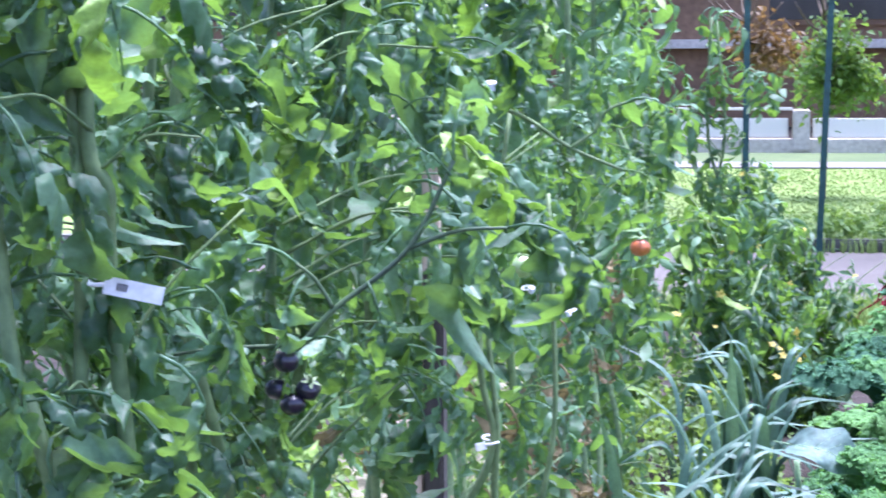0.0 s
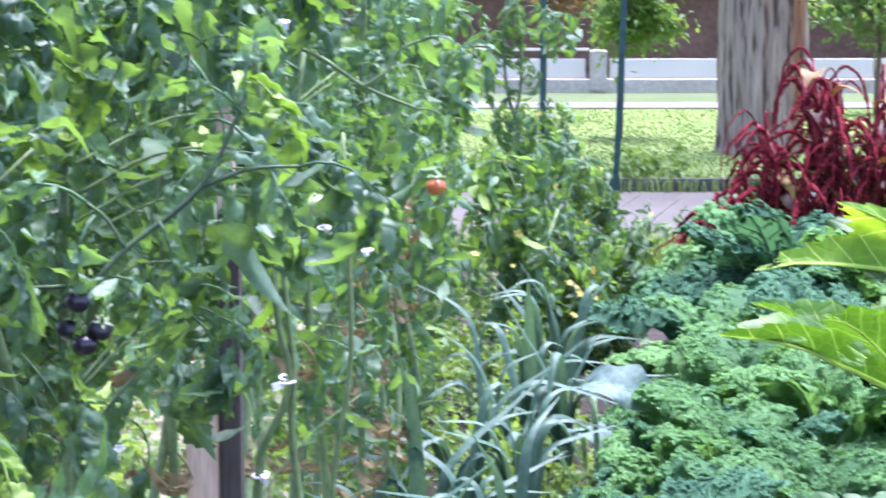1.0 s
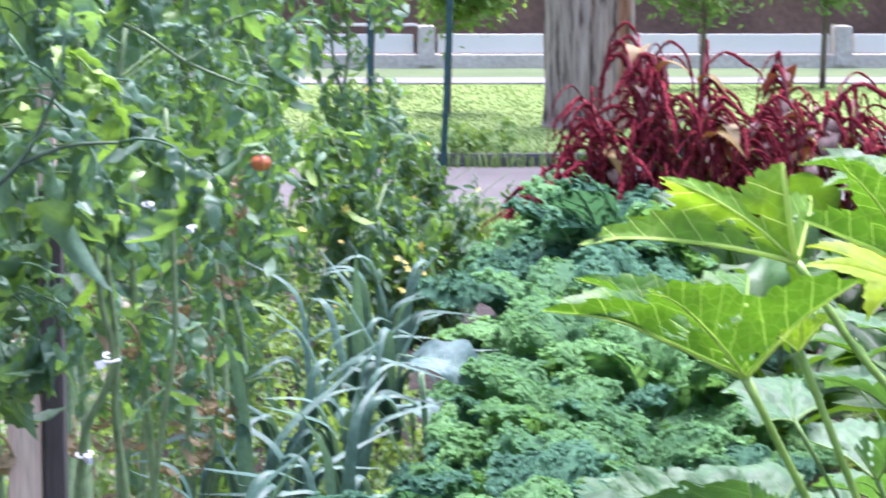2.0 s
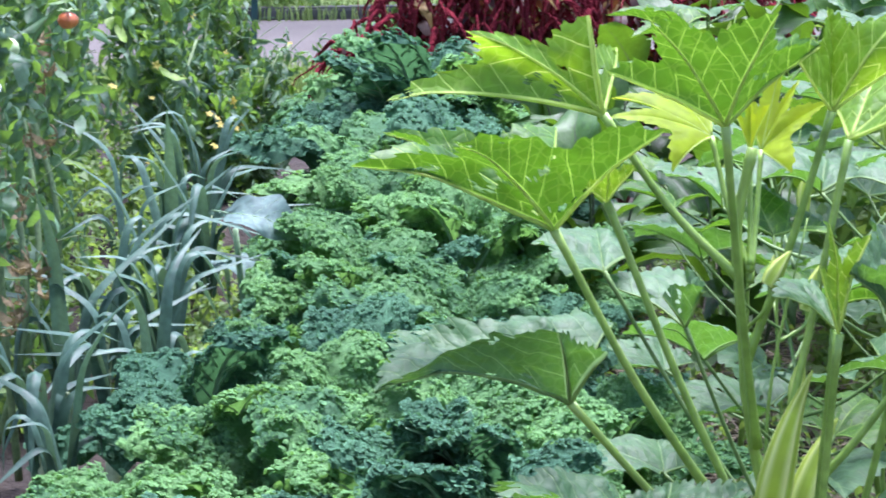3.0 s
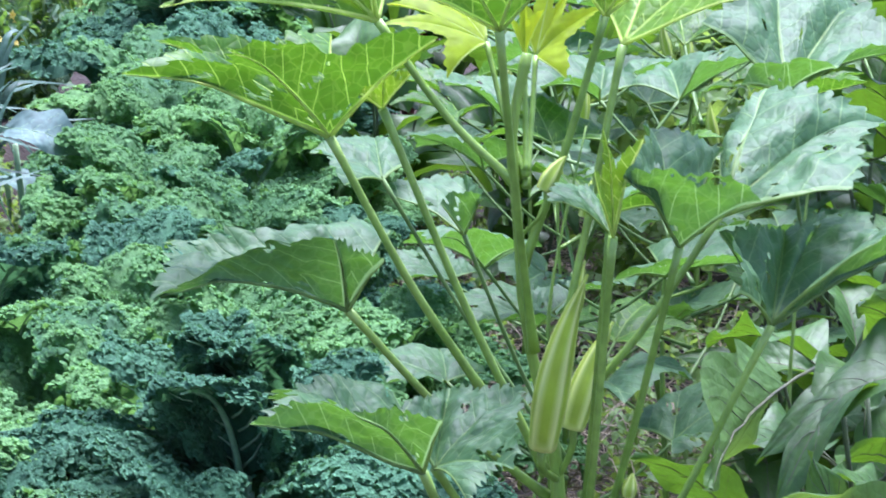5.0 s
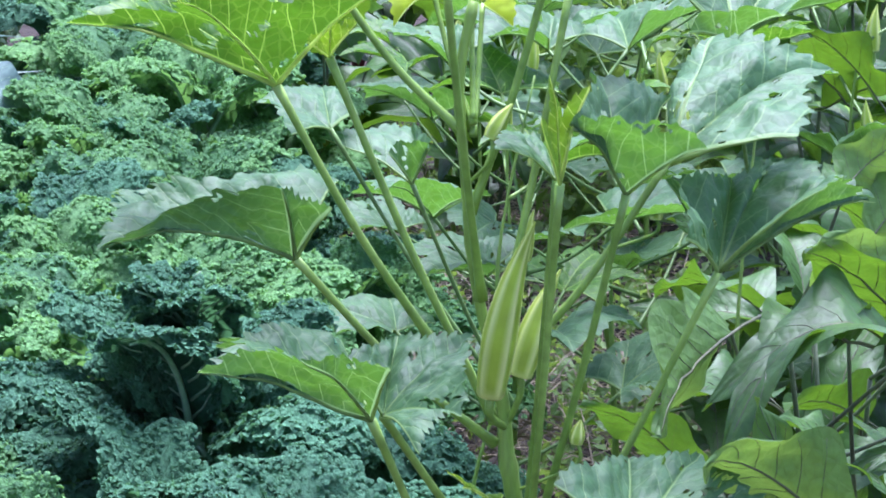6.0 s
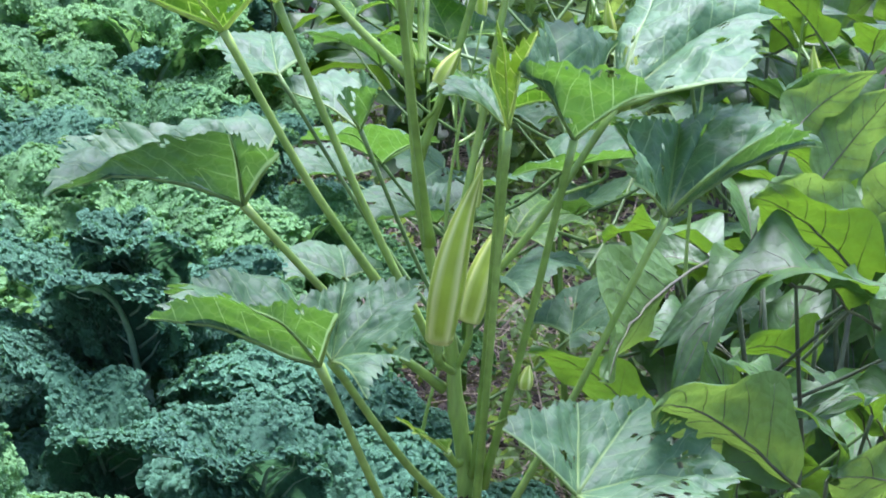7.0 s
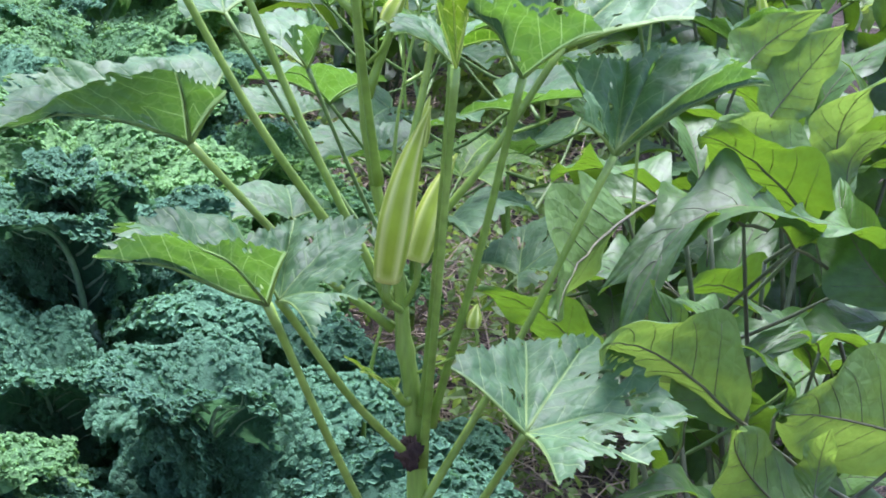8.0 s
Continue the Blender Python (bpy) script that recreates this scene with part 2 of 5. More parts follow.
streak = ramp(bark_tree, noise_of(bark_tree, 3.4, 1.0, "Object", (1.6, 1.6, 0.06)), (0.56, (0, 0, 0)), (0.66, (1, 1, 1)))
bark_col = mixed(bark_tree, blotch, (0.40, 0.335, 0.275), (0.27, 0.205, 0.155))
bark_col = mixed(bark_tree, streak, bark_col, (0.26, 0.125, 0.065))
# furrow shade put into the colour where the plate noise is low
crack_shade = ramp(bark_tree, plates, (0.38, (0.20, 0.17, 0.15)), (0.47, (0.80, 0.78, 0.76)), (0.70, (1.15, 1.14, 1.12)))
bark_tree.links.new(mixed(bark_tree, 1.0, bark_col, crack_shade, "MULTIPLY"), bark_bsdf.inputs["Base Color"])
bark_bsdf.inputs["Roughness"].default_value = 0.95
bumped(bark_tree, bark_bsdf, plates, 1.0, 0.06)
M_maple = leafy("maple_leaf", (0.06, 0.17, 0.03), (0.15, 0.31, 0.05), (0.38, 0.6, 0.07), 0.35, 0.5, 30, 0.8)
M_russet = leafy("russet_leaf", (0.09, 0.065, 0.025), (0.20, 0.12, 0.045), (0.35, 0.20, 0.05), 0.3, 0.6, 30, 0.8)
M_far = leafy("far_leaf", (0.05, 0.13, 0.03), (0.13, 0.26, 0.07), (0.3, 0.5, 0.08), 0.35, 0.5, 30, 0.8)
M_twig = plain("brown_twig", (0.07, 0.05, 0.035), (0.14, 0.10, 0.07), 12, 0.8)
M_post = plain("green_post_paint", (0.013, 0.062, 0.055), (0.027, 0.098, 0.088), 20, 0.5, waxy=0.5)
M_wood = plain("raw_pine", (0.58, 0.43, 0.32), (0.74, 0.58, 0.45), 5, 0.7, stretch=(6, 6, 0.5), fine=40)
M_wood_dark = plain("dark_wood", (0.05, 0.042, 0.038), (0.10, 0.085, 0.075), 5, 0.8, stretch=(6, 6, 0.5), fine=40)
M_plastic = plain("white_plastic", (0.75, 0.76, 0.78), (0.85, 0.85, 0.86), 20, 0.4)
M_ink = plain("black_ink", (0.01, 0.01, 0.01), (0.02, 0.02, 0.02), 20, 0.5)
M_yellow = leafy("yellow_petal", (0.62, 0.50, 0.06), (0.72, 0.60, 0.10), (0.9, 0.7, 0.05), 0.3, 0.6, 60, 0.4)


# ---- geometry helpers ----
def mesh_of(name, verts, faces, mat, smooth=True, chart=None):
    me = bpy.data.meshes.new(name)
    me.from_pydata([tuple(v) for v in verts], [], faces)
    me.materials.append(mat)
    if smooth:
        me.polygons.foreach_set("use_smooth", [True] * len(me.polygons))
    if chart:
        layer = me.uv_layers.new(name="UVMap")
        corner = np.empty(len(me.loops), dtype=np.int32)
        me.loops.foreach_get("vertex_index", corner)
        layer.data.foreach_set("uv", np.array(chart, dtype=np.float32)[corner].ravel())
    me.update()
    return me


def part(name, mesh, parent=None, m=None, label=""):
    """One mesh object under a thing or a part, at the pose m within it."""
    ob = new(name, mesh)
    if parent is not None:
        ob.parent = parent
    if m is not None:
        ob.matrix_basis = m
    return tagged(ob, label)


def thing(name, at, label, category, group="", kind=""):
    ob = new(name)
    ob.empty_display_size = 0.05
    ob.matrix_basis = Matrix.Translation(at)
    return tagged(ob, label, category, group, kind)


def aim(at, forward, up=(0, 0, 1), scale=1.0):
    """A pose whose y axis runs along forward and whose z axis leans to up."""
    y = Vector(forward).normalized()
    x = y.cross(Vector(up))
    x = Vector((1, 0, 0)) if x.length < 1e-4 else x.normalized()
    z = x.cross(y)
    r = Matrix((x, y, z)).transposed().to_4x4()
    return Matrix.Translation(at) @ r @ Matrix.Scale(scale, 4)


def bend(points, steps):
    """A smooth line through a few points."""
    p = [Vector(q) for q in points]
    p = [p[0] * 2 - p[1], *p, p[-1] * 2 - p[-2]]
    out = []
    for i in range(1, len(p) - 2):
        for k in range(steps):
            t = k / steps
            a, b, c, d = p[i - 1], p[i], p[i + 1], p[i + 2]
            out.append(0.5 * ((2 * b) + (c - a) * t + (2 * a - 5 * b + 4 * c - d) * t * t + (3 * b - a - 3 * c + d) * t ** 3))
    out.append(p[-2])
    return out


def tube_into(verts, faces, line, r0, r1, sides=6, swell=None):
    base = len(verts)
    n = len(line)
    side = None
    for i, q in enumerate(line):
        q = Vector(q)
        tangent = (Vector(line[min(i + 1, n - 1)]) - Vector(line[max(i - 1, 0)])).normalized()
        if side is None:
            side = tangent.orthogonal().normalized()
        side = (side - tangent * side.dot(tangent)).normalized()
        other = tangent.cross(side)
        u = i / (n - 1)
        r = r0 + (r1 - r0) * u
        if swell:
            r *= swell(u)
        for k in range(sides):
            a = 2 * math.pi * k / sides
            verts.append(q + (side * math.cos(a) + other * math.sin(a)) * r)
    for i in range(n - 1):
        for k in range(sides):
            a, b = base + i * sides + k, base + i * sides + (k + 1) % sides
            faces.append((a, b, b + sides, a + sides))
    faces.append(tuple(base + k for k in reversed(range(sides))))
    faces.append(tuple(base + (n - 1) * sides + k for k in range(sides)))


def tube(name, line, r0, r1, mat, sides=7, swell=None):
    v, f = [], []
    tube_into(v, f, line, r0, r1, sides, swell)
    return mesh_of(name, v, f, mat)


def box_into(verts, faces, lo, hi):
    b = len(verts)
    for x in (lo[0], hi[0]):
        for y in (lo[1], hi[1]):
            for z in (lo[2], hi[2]):
                verts.append((x, y, z))
    for f in ((0, 1, 3, 2), (4, 6, 7, 5), (0, 4, 5, 1), (2, 3, 7, 6), (0, 2, 6, 4), (1, 5, 7, 3)):
        faces.append(tuple(b + i for i in f))


def box(name, lo, hi, mat, soft=0.0):
    bm = bmesh.new()
    bmesh.ops.create_cube(bm, size=1.0)
    lo, hi = Vector(lo), Vector(hi)
    for v in bm.verts:
        v.co = Vector([(lo[i] + hi[i]) / 2 + v.co[i] * (hi[i] - lo[i]) for i in range(3)])
    if soft:
        bmesh.ops.bevel(bm, geom=bm.edges[:], offset=soft, segments=2, affect="EDGES")
    me = bpy.data.meshes.new(name)
    bm.to_mesh(me)
    bm.free()
    me.materials.append(mat)
    return me


def rough3(p, scale):
    return noise.noise_vector(Vector(p) * scale)


def rnd(rng, a, b):
    return a + (b - a) * rng.random()


# ---- leaves ----
def okra_leaf(tips, arch, seed, eaten=0.0, mat=None, deep=0.34, dense=False, crumple=1.0):
    """A palmate okra leaf, stalk at the origin: tips are the ends of its lobes in order round the stalk, arch lifts the ribs on the way there, one value for all or one each.
   """
    tips = [Vector(q) for q in tips]
    n = len(tips)
    size = max(q.length for q in tips)
    off = Vector((seed * 3.7, seed * 1.3, seed * 0.9))
    rng = random.Random(seed)
    bulge = [rnd(rng, 0.03, 0.09) for _ in range(n)]
    lift = [(arch[i] if isinstance(arch, tuple) else arch) * rnd(rng, 0.8, 1.25) for i in range(n)]
    face = [tips[i].cross(tips[i + 1]).normalized() for i in range(n - 1)]
    if sum(q.z for q in face) < 0:
        face = [-q for q in face]

    def rib(i, u):
        q = tips[i]
        side = 0.05 * q.length * math.sin(math.pi * u) * (1 if i % 2 else -1)
        return q * u + Vector((side * 0.4, side, lift[i] * q.length * (1.6 * u * (1 - u) - 0.35 * max(0, u - 0.55) ** 2)))

    def reach(i, v):
        d = min(v, 1 - v) * 2
        teeth = abs(((v * 8 + 0.5 * i) % 1.0) - 0.5) * 2
        small = abs(((v * 19 + 0.3) % 1.0) - 0.5) * 2
        return (1 - deep * d ** 0.8) * (1 + 0.085 * (teeth - 0.6) * min(1, d * 5) + 0.03 * (small - 0.5)) + 0.04 * noise.noise(Vector((v * 3 + i * 7, seed, 0)))

    def place(i, v, u):
        a, b = rib(i, u), rib(i + 1, u)
        p = a.lerp(b, v)
        full = (a.length * (1 - v) + b.length * v) / max(p.length, 1e-5)
        p = p * min(full, 1.18)
        nrm = face[i]
        q = p / size + off
        rho = p.length / size
        turn = a.angle(b, 0.5) if u > 0.01 else 0.5
        away = rho * math.sin(min(v, 1 - v) * turn)
        along = rho * math.cos(min(v, 1 - v) * turn)
        cell = abs(((along - 0.95 * away) / 0.135) % 1.0 - 0.5)
        h = bulge[i] * math.sin(math.pi * v) ** 0.7 * u + 0.009 * crumple * math.sqrt(cell * 2) * min(1, away * 9)
        h += crumple * (0.06 * rho * noise.noise(q * 2.4) + (0.030 * noise.noise(q * 6.5) + 0.013 * noise.noise(q * 15.0)) * min(1, rho * 3) * min(1, away * 8 + 0.15))
        h += crumple * 0.055 * rho ** 4 * noise.noise(q * 5.0 - off)
        return p + nrm * (h * size), along, away

    nv, nr = (40, 18) if dense else (20, 9)
    verts, faces, chart = [Vector((0, 0, 0))], [], [(0.0, 0.0)]
    cols = 0
    for i in range(n - 1):
        for k in range(nv + (i == n - 2)):
            v = k / nv
            full = reach(i, v)
            for j in range(1, nr + 1):
                p, along, away = place(i, v, full * j / nr)
                verts.append(p)
                chart.append((along, away))
            cols += 1
    bite = 0.72 - eaten
    for i in range(cols - 1):
        for j in range(nr):
            p, q = 1 + i * nr + j, 1 + (i + 1) * nr + j
            if j == 0:
                faces.append((0, q, p))
                continue
            mid = (verts[p] + verts[q - 1]) / 2
            if eaten and j > 2 and noise.noise(mid * 30 + off) + 0.75 * noise.noise(mid * 130) > bite:
                continue
            faces.append((p - 1, q - 1, q, p))
    mat = mat or M_okra
    blade = mesh_of("blade", verts, faces, mat, True, chart)
    v, f = [], []
    wide = 0.0024 * size / 0.2
    for i in range(n):
        line = [(place(i, 0.0, 0.97 * k / 12) if i < n - 1 else place(i - 1, 1.0, 0.97 * k / 12))[0] + Vector((0, 0, -0.0008)) for k in range(13)]
        tube_into(v, f, line, wide, 0.0004, 6)
    return blade, mesh_of("venation", v, f, M_vein_old if mat is M_okra_old or not dense else M_vein)


def oval_leaf(name, length, width, seed, mat, arch=0.25, fold=0.25, lobes=0.12, wave=0.05, nl=18, nw=8):
    """An ovate leaf with a wavy or lobed margin, base at the origin, along y. Returns blade and vein meshes."""
    off = Vector((seed * 2.3, seed * 0.7, 0))

    def half(s):
        w = math.sin(math.pi * min(s, 1) ** (0.75)) ** 0.8 * (1 - 0.25 * s)
        return width * max(w * (1 + lobes * math.sin(s * 17 + seed)), 0.004)

    def place(s, t):
        x = t * half(s)
        y = length * s
        z = arch * length * (s * (1 - s) * 2.2 - s * s * 0.9)
        z += fold * abs(x) * (1.3 - s) + wave * length * abs(t) ** 2 * noise.noise(Vector((s * 5, t * 1.5, seed)) + off)
        z += 0.018 * length * noise.noise(Vector((s * 11, t * 5, seed)))
        cell = abs(((s - 0.34 * abs(t)) / 0.135) % 1.0 - 0.5)
        z += 0.008 * length * math.sqrt(cell * 2) * min(1, abs(t) * 4)
        return Vector((x, y - 0.10 * length * abs(t) ** 2 * (1 - s), z))

    verts = [place(i / nl, -1 + 2 * j / nw) for i in range(nl + 1) for j in range(nw + 1)]
    faces = []
    for i in range(nl):
        for j in range(nw):
            a = i * (nw + 1) + j
            faces.append((a, a + 1, a + nw + 2, a + nw + 1))
    chart = [(i / nl, abs(-1 + 2 * j / nw) * 0.36) for i in range(nl + 1) for j in range(nw + 1)]
    return mesh_of(name, verts, faces, mat, True, chart)


def eggplant_leaf(length, wide, seed, mat, nl=26, nw=10, vein=None):
    """A broad eggplant leaf with a sinuous, undulating margin, base at the origin, along y. Returns the blade and its dark veins."""
    rng = random.Random(seed)
    arch, fold, curl = rnd(rng, 0.10, 0.50), rnd(rng, 0.10, 0.55), rnd(rng, 0.6, 1.2)
    phase, sway = rnd(rng, 0, 6.28), rng.gauss(0, 0.10)
    off = Vector((seed * 2.3, seed * 0.7, 0))

    def half(s, side):
        w = max(0.0, math.sin(math.pi * s ** 0.72)) ** 0.75 * (1 - 0.30 * s)
        lobes = 1 + 0.15 * math.sin(s * 16 + phase + side) * min(1, s * 4) * (1 - 0.5 * s)
        return max(wide * length * w * lobes, 0.002)

    def place(s, t):
        x = t * half(s, 1.3 if t > 0 else 0)
        e = abs(t)
        z = arch * length * (2.0 * s * (1 - s) - 0.8 * s * s) + fold * abs(x) * (1.25 - 0.8 * s)
        z += curl * length * e ** 2 * (0.050 * math.sin(s * 13 + phase + (2.1 if t > 0 else 0)) + 0.06 * noise.noise(Vector((s * 5, t * 1.5, seed)) + off))
        z += 0.016 * length * noise.noise(Vector((s * 9, t * 4, seed)))
        cell = abs(((s - 0.30 * e) / 0.135) % 1.0 - 0.5)
        z += 0.007 * length * math.sqrt(cell * 2) * min(1, e * 4) * (1 - 0.6 * e)
        return Vector((x + sway * length * s * s, length * s - 0.06 * length * e * e * (1 - s), z))

    verts = [place(i / nl, -1 + 2 * j / nw) for i in range(nl + 1) for j in range(nw + 1)]
    faces = [(a, a + 1, a + nw + 2, a + nw + 1) for i in range(nl) for a in range(i * (nw + 1), i * (nw + 1) + nw)]
    chart = [(i / nl, abs(-1 + 2 * j / nw) * 0.36) for i in range(nl + 1) for j in range(nw + 1)]
    blade = mesh_of("leaf", verts, faces, mat, True, chart)
    v, f = [], []
    tube_into(v, f, [Vector((0, -0.05, -0.015)), Vector((0, -0.02, -0.004))] + [place(k / 12 * 0.97, 0) for k in range(13)], 0.0019 * length / 0.2, 0.0004, 6)
    for k in range(5):
        for side in (-1, 1):
            s0 = 0.10 + 0.145 * k + 0.03 * (side > 0)
            line = [place(min(0.97, s0 + 0.20 * (m / 6) ** 1.3), side * 0.86 * m / 6) for m in range(7)]
            tube_into(v, f, line, 0.00055 * length / 0.2, 0.0002, 4)
    return blade, mesh_of("venation", v, f, vein or M_egg_vein)


def kale_leaf(length, seed, rise, fall, mat=None, curls=560, points=7, size=0.0072):
    """A curly kale leaf: a stalk that rises and arches over, a blade covered with small cupped curls that hang over its edge.
    curls: how many, each with that many points on its rim and about that size."""
    off = Vector((seed * 5.1, seed * 2.7, seed))
    rng = random.Random(seed * 7 + 1)
    stalk = 0.30

    def rib(s):
        return radians(rise) - radians(fall) * s ** 1.3

    line, p = [], Vector((0, 0, 0))
    steps = 40
    for i in range(steps + 1):
        line.append(p.copy())
        a = rib(i / steps)
        p = p + Vector((0, math.cos(a), math.sin(a))) * (length / steps)

    def at(s):
        k = min(s * steps, steps - 1e-4)
        i = int(k)
        return line[i].lerp(line[i + 1], k - i), rib(s)

    def sheet(u, t):
        s = stalk + (1 - stalk) * u
        q, a = at(s)
        n = Vector((0, -math.sin(a), math.cos(a)))
        along = Vector((0, math.cos(a), math.sin(a)))
        e = abs(t)
        w = length * 0.205 * (math.sin(math.pi * (0.10 + 0.84 * u) ** 0.85) ** 0.7) * (1 + 0.16 * math.sin(u * 15 + seed + (2 if t > 0 else 0)))
        c = q + Vector((t * w, 0, 0)) + n * (0.34 * w * e - 0.62 * w * e ** 3) + along * (e ** 2 * w * 0.3)
        return c + rough3(c + off, 26) * 0.026 * (0.1 + e), n, along

    verts, faces, chart = [], [], []
    nl, nw = 26, 12
    for i in range(nl + 1):
        for j in range(nw + 1):
            c, n, along = sheet(i / nl, -1 + 2 * j / nw)
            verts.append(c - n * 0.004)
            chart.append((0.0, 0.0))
    for i in range(nl):
        for j in range(nw):
            b = i * (nw + 1) + j
            faces.append((b, b + 1, b + nw + 2, b + nw + 1))

    def curl_at(u, t, r):
        """One domed curl with a toothed edge, lying like a shingle on the blade."""
        c, n, along = sheet(u, t)
        tip = max(0, u - 0.7) / 0.3
        side = 1 if t > 0 else -1
        d = Vector((side * (1 - 0.7 * tip) * rnd(rng, 0.4, 1.2), 0, 0)) + along * (rng.gauss(0.25, 0.55) + tip) + n * rnd(rng, 0.0, 0.7) * (1.25 - 0.75 * abs(t))
        m = aim(c + n * 0.35 * r * rnd(rng, 0.0, 2.0), d, n + Vector((rng.gauss(0, 0.32), rng.gauss(0, 0.32), rng.gauss(0, 0.32))))
        base = len(verts)
        turn, bend_by, sway = rnd(rng, 0, 6.28), rnd(rng, 0.3, 0.75), rnd(rng, 4.0, 6.5)
        verts.append(m @ Vector((0, -0.15 * r, 0)))
        chart.append((0.1, 0.0))
        for k in (0.55, 1.0):
            for e in range(points):
                a = radians(-112 + 224 * e / (points - 1))
                rr = r * k * (1 if k < 1 else (1.05 if e % 2 else 0.90) * rnd(rng, 0.94, 1.06))
                z = r * k * k * (bend_by * 0.6 * math.sin(a * sway * 0.5 + turn) - 0.55)
                verts.append(m @ Vector((math.sin(a) * rr * 0.95, math.cos(a) * rr * 0.8 + 0.2 * r, z)))
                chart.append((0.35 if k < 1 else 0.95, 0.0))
        for e in range(points - 1):
            faces.append((base, base + 1 + e, base + 2 + e))
            faces.append((base + 1 + e, base + 1 + points + e, base + 2 + points + e, base + 2 + e))

    for k in range(curls):
        t = rng.choice((-1, 1)) * (0.05 + 1.0 * rng.random() ** 0.65)
        curl_at(rng.random(), t, size * rnd(rng, 0.7, 1.35) * (0.72 + 0.45 * abs(t)))
    blade = mesh_of("leaf", verts, faces, mat or M_kale, True, chart)
    v, f = [], []
    tube_into(v, f, [at(k / 14)[0] - Vector((0, -math.sin(rib(k / 14)), math.cos(rib(k / 14)))) * (0.004 + 0.010 * min(1, k / 6)) for k in range(15)], 0.0075, 0.0015, 6)
    for k in range(7):
        for side in (-1, 1):
            u0 = 0.05 + 0.11 * k
            pts = [sheet(min(1, u0 + 0.16 * m / 5), side * (0.05 + 0.72 * m / 5)) for m in range(6)]
            tube_into(v, f, [c - n * 0.0065 for c, n, along in pts], 0.0022, 0.0007, 4)
    return blade, mesh_of("rib", v, f, M_kale_rib)


def tomato_leaf(length, seed, sag, curl, cols=2, notch=0.26, rows=9, broad=1.0, mat=None):
    """A compound tomato leaf: a drooping stalk with lobed, folded leaflets."""
    rng = random.Random(seed)
    verts, faces = [], []
    line, p, a = [], Vector((0, 0, 0)), rnd(rng, 0.2, 0.7)
    for i in range(9):
        line.append(p.copy())
        p = p + Vector((rnd(rng, -0.05, 0.05), math.cos(a), math.sin(a))) * length / 8
        a -= sag / 8
    tube_into(verts, faces, line, 0.0022, 0.0009, 4)

    def leaflet(at, forward, up, size):
        m = aim(at, forward, up)
        base = len(verts)
        k1, k2 = rnd(rng, 0, 6), rnd(rng, 0.5, 1.6) * curl
        roll = rnd(rng, -1.1, 0.7) * k2
        twist = rnd(rng, -0.8, 0.8)
        wide = rnd(rng, 0.18, 0.27) * broad
        for i in range(rows + 1):
            s = i / rows
            w = size * wide * (math.sin(math.pi * (0.04 + 0.93 * s) ** 0.7) ** 0.9) * (1 + notch * (2 * abs((s * 3.2 + k1) % 1.0 - 0.5) - 0.5) * 1.6)
            for j in range(cols + 1):
                t = -1 + 2 * j / cols
                x = t * w
                z = 0.35 * abs(x) - size * 0.42 * s * s * k2 + roll * x * x / max(w, 1e-3) + twist * x * s
                z += 0.16 * size * noise.noise(Vector((s * 4 + k1, t * 1.6, k1)))
                verts.append(m @ Vector((x, size * s * (1 - 0.12 * s * k2), z)))
        for i in range(rows):
            for j in range(cols):
                b = base + i * (cols + 1) + j
                faces.append((b, b + 1, b + cols + 2, b + cols + 1))

    for k, size in ((2, 0.13), (3, 0.25), (4, 0.15), (5, 0.31), (6, 0.17), (7, 0.28)):
        q = line[k]
        d = (line[k + 1] - line[k - 1]).normalized()
        if k in (2, 4, 6) and rng.random() < 0.5:
            continue
        for s in (-1, 1):
            if rng.random() < 0.12:
                continue
            side = Vector((s, 0, 0)) + d * rnd(rng, 0.1, 1.0) + Vector((0, 0, rnd(rng, -0.9, 0.45)))
            leaflet(q, side, (rng.gauss(0, 0.4), 0.2 + rng.gauss(0, 0.4), 1), length * size * rnd(rng, 0.75, 1.4))
    leaflet(line[8], line[8] - line[6], (0, 0.3, 1), length * 0.45)
    return mesh_of("leaf", verts, faces, mat or M_tomato_leaf)


# ---- ground and street ----
def ground():
    xs = [-400, -120, -40, -12, -6, *[-3 + 0.09 * i for i in range(73)], 6, 12, 40, 120, 400]
    ys = [-60, -20, -6, -1, *[0.8 + 0.09 * i for i in range(125)], 12.6, 14, 16, 22, 40, 100, 300, 900]
    verts, faces = [], []
    for y in ys:
        for x in xs:
            inside = -3 <= x <= 3.6 and 0.8 <= y <= 12
            z = 0.05 * noise.noise(Vector((x * 3, y * 3, 0))) + 0.03 * noise.noise(Vector((x * 11, y * 11, 2))) if inside else 0.0
            verts.append((x, y, z - 0.02))
    n = len(xs)
    for i in range(len(ys) - 1):
        for j in range(n - 1):
            a = i * n + j
            faces.append((a, a + 1, a + n + 1, a + n))
    tagged(part("ground", mesh_of("ground", verts, faces, M_soil)), "bare brown garden soil with small clods", "ground", kind="structure")


ground()
tagged(part("road", box("road", (-60, 12.2, -0.2), (60, 15.45, 0.0), M_road)), "grey asphalt street along the garden", "road", kind="structure")
tagged(part("kerb", box("kerb", (-60, 15.454, -0.2), (60, 15.6, 0.075), M_kerb, 0.015)), "dark worn stone kerb beside the asphalt", "kerb", kind="structure")
tagged(part("verge", box("verge", (-60, 11.6, -0.2), (60, 12.196, 0.012), M_lawn)), "short green grass verge at the street edge", "grass verge", kind="structure")
tagged(part("lawn", box("lawn", (-60, 15.604, -0.2), (60, 27.6, 0.07), M_lawn)), "mown green lawn behind the kerb", "lawn", kind="structure")
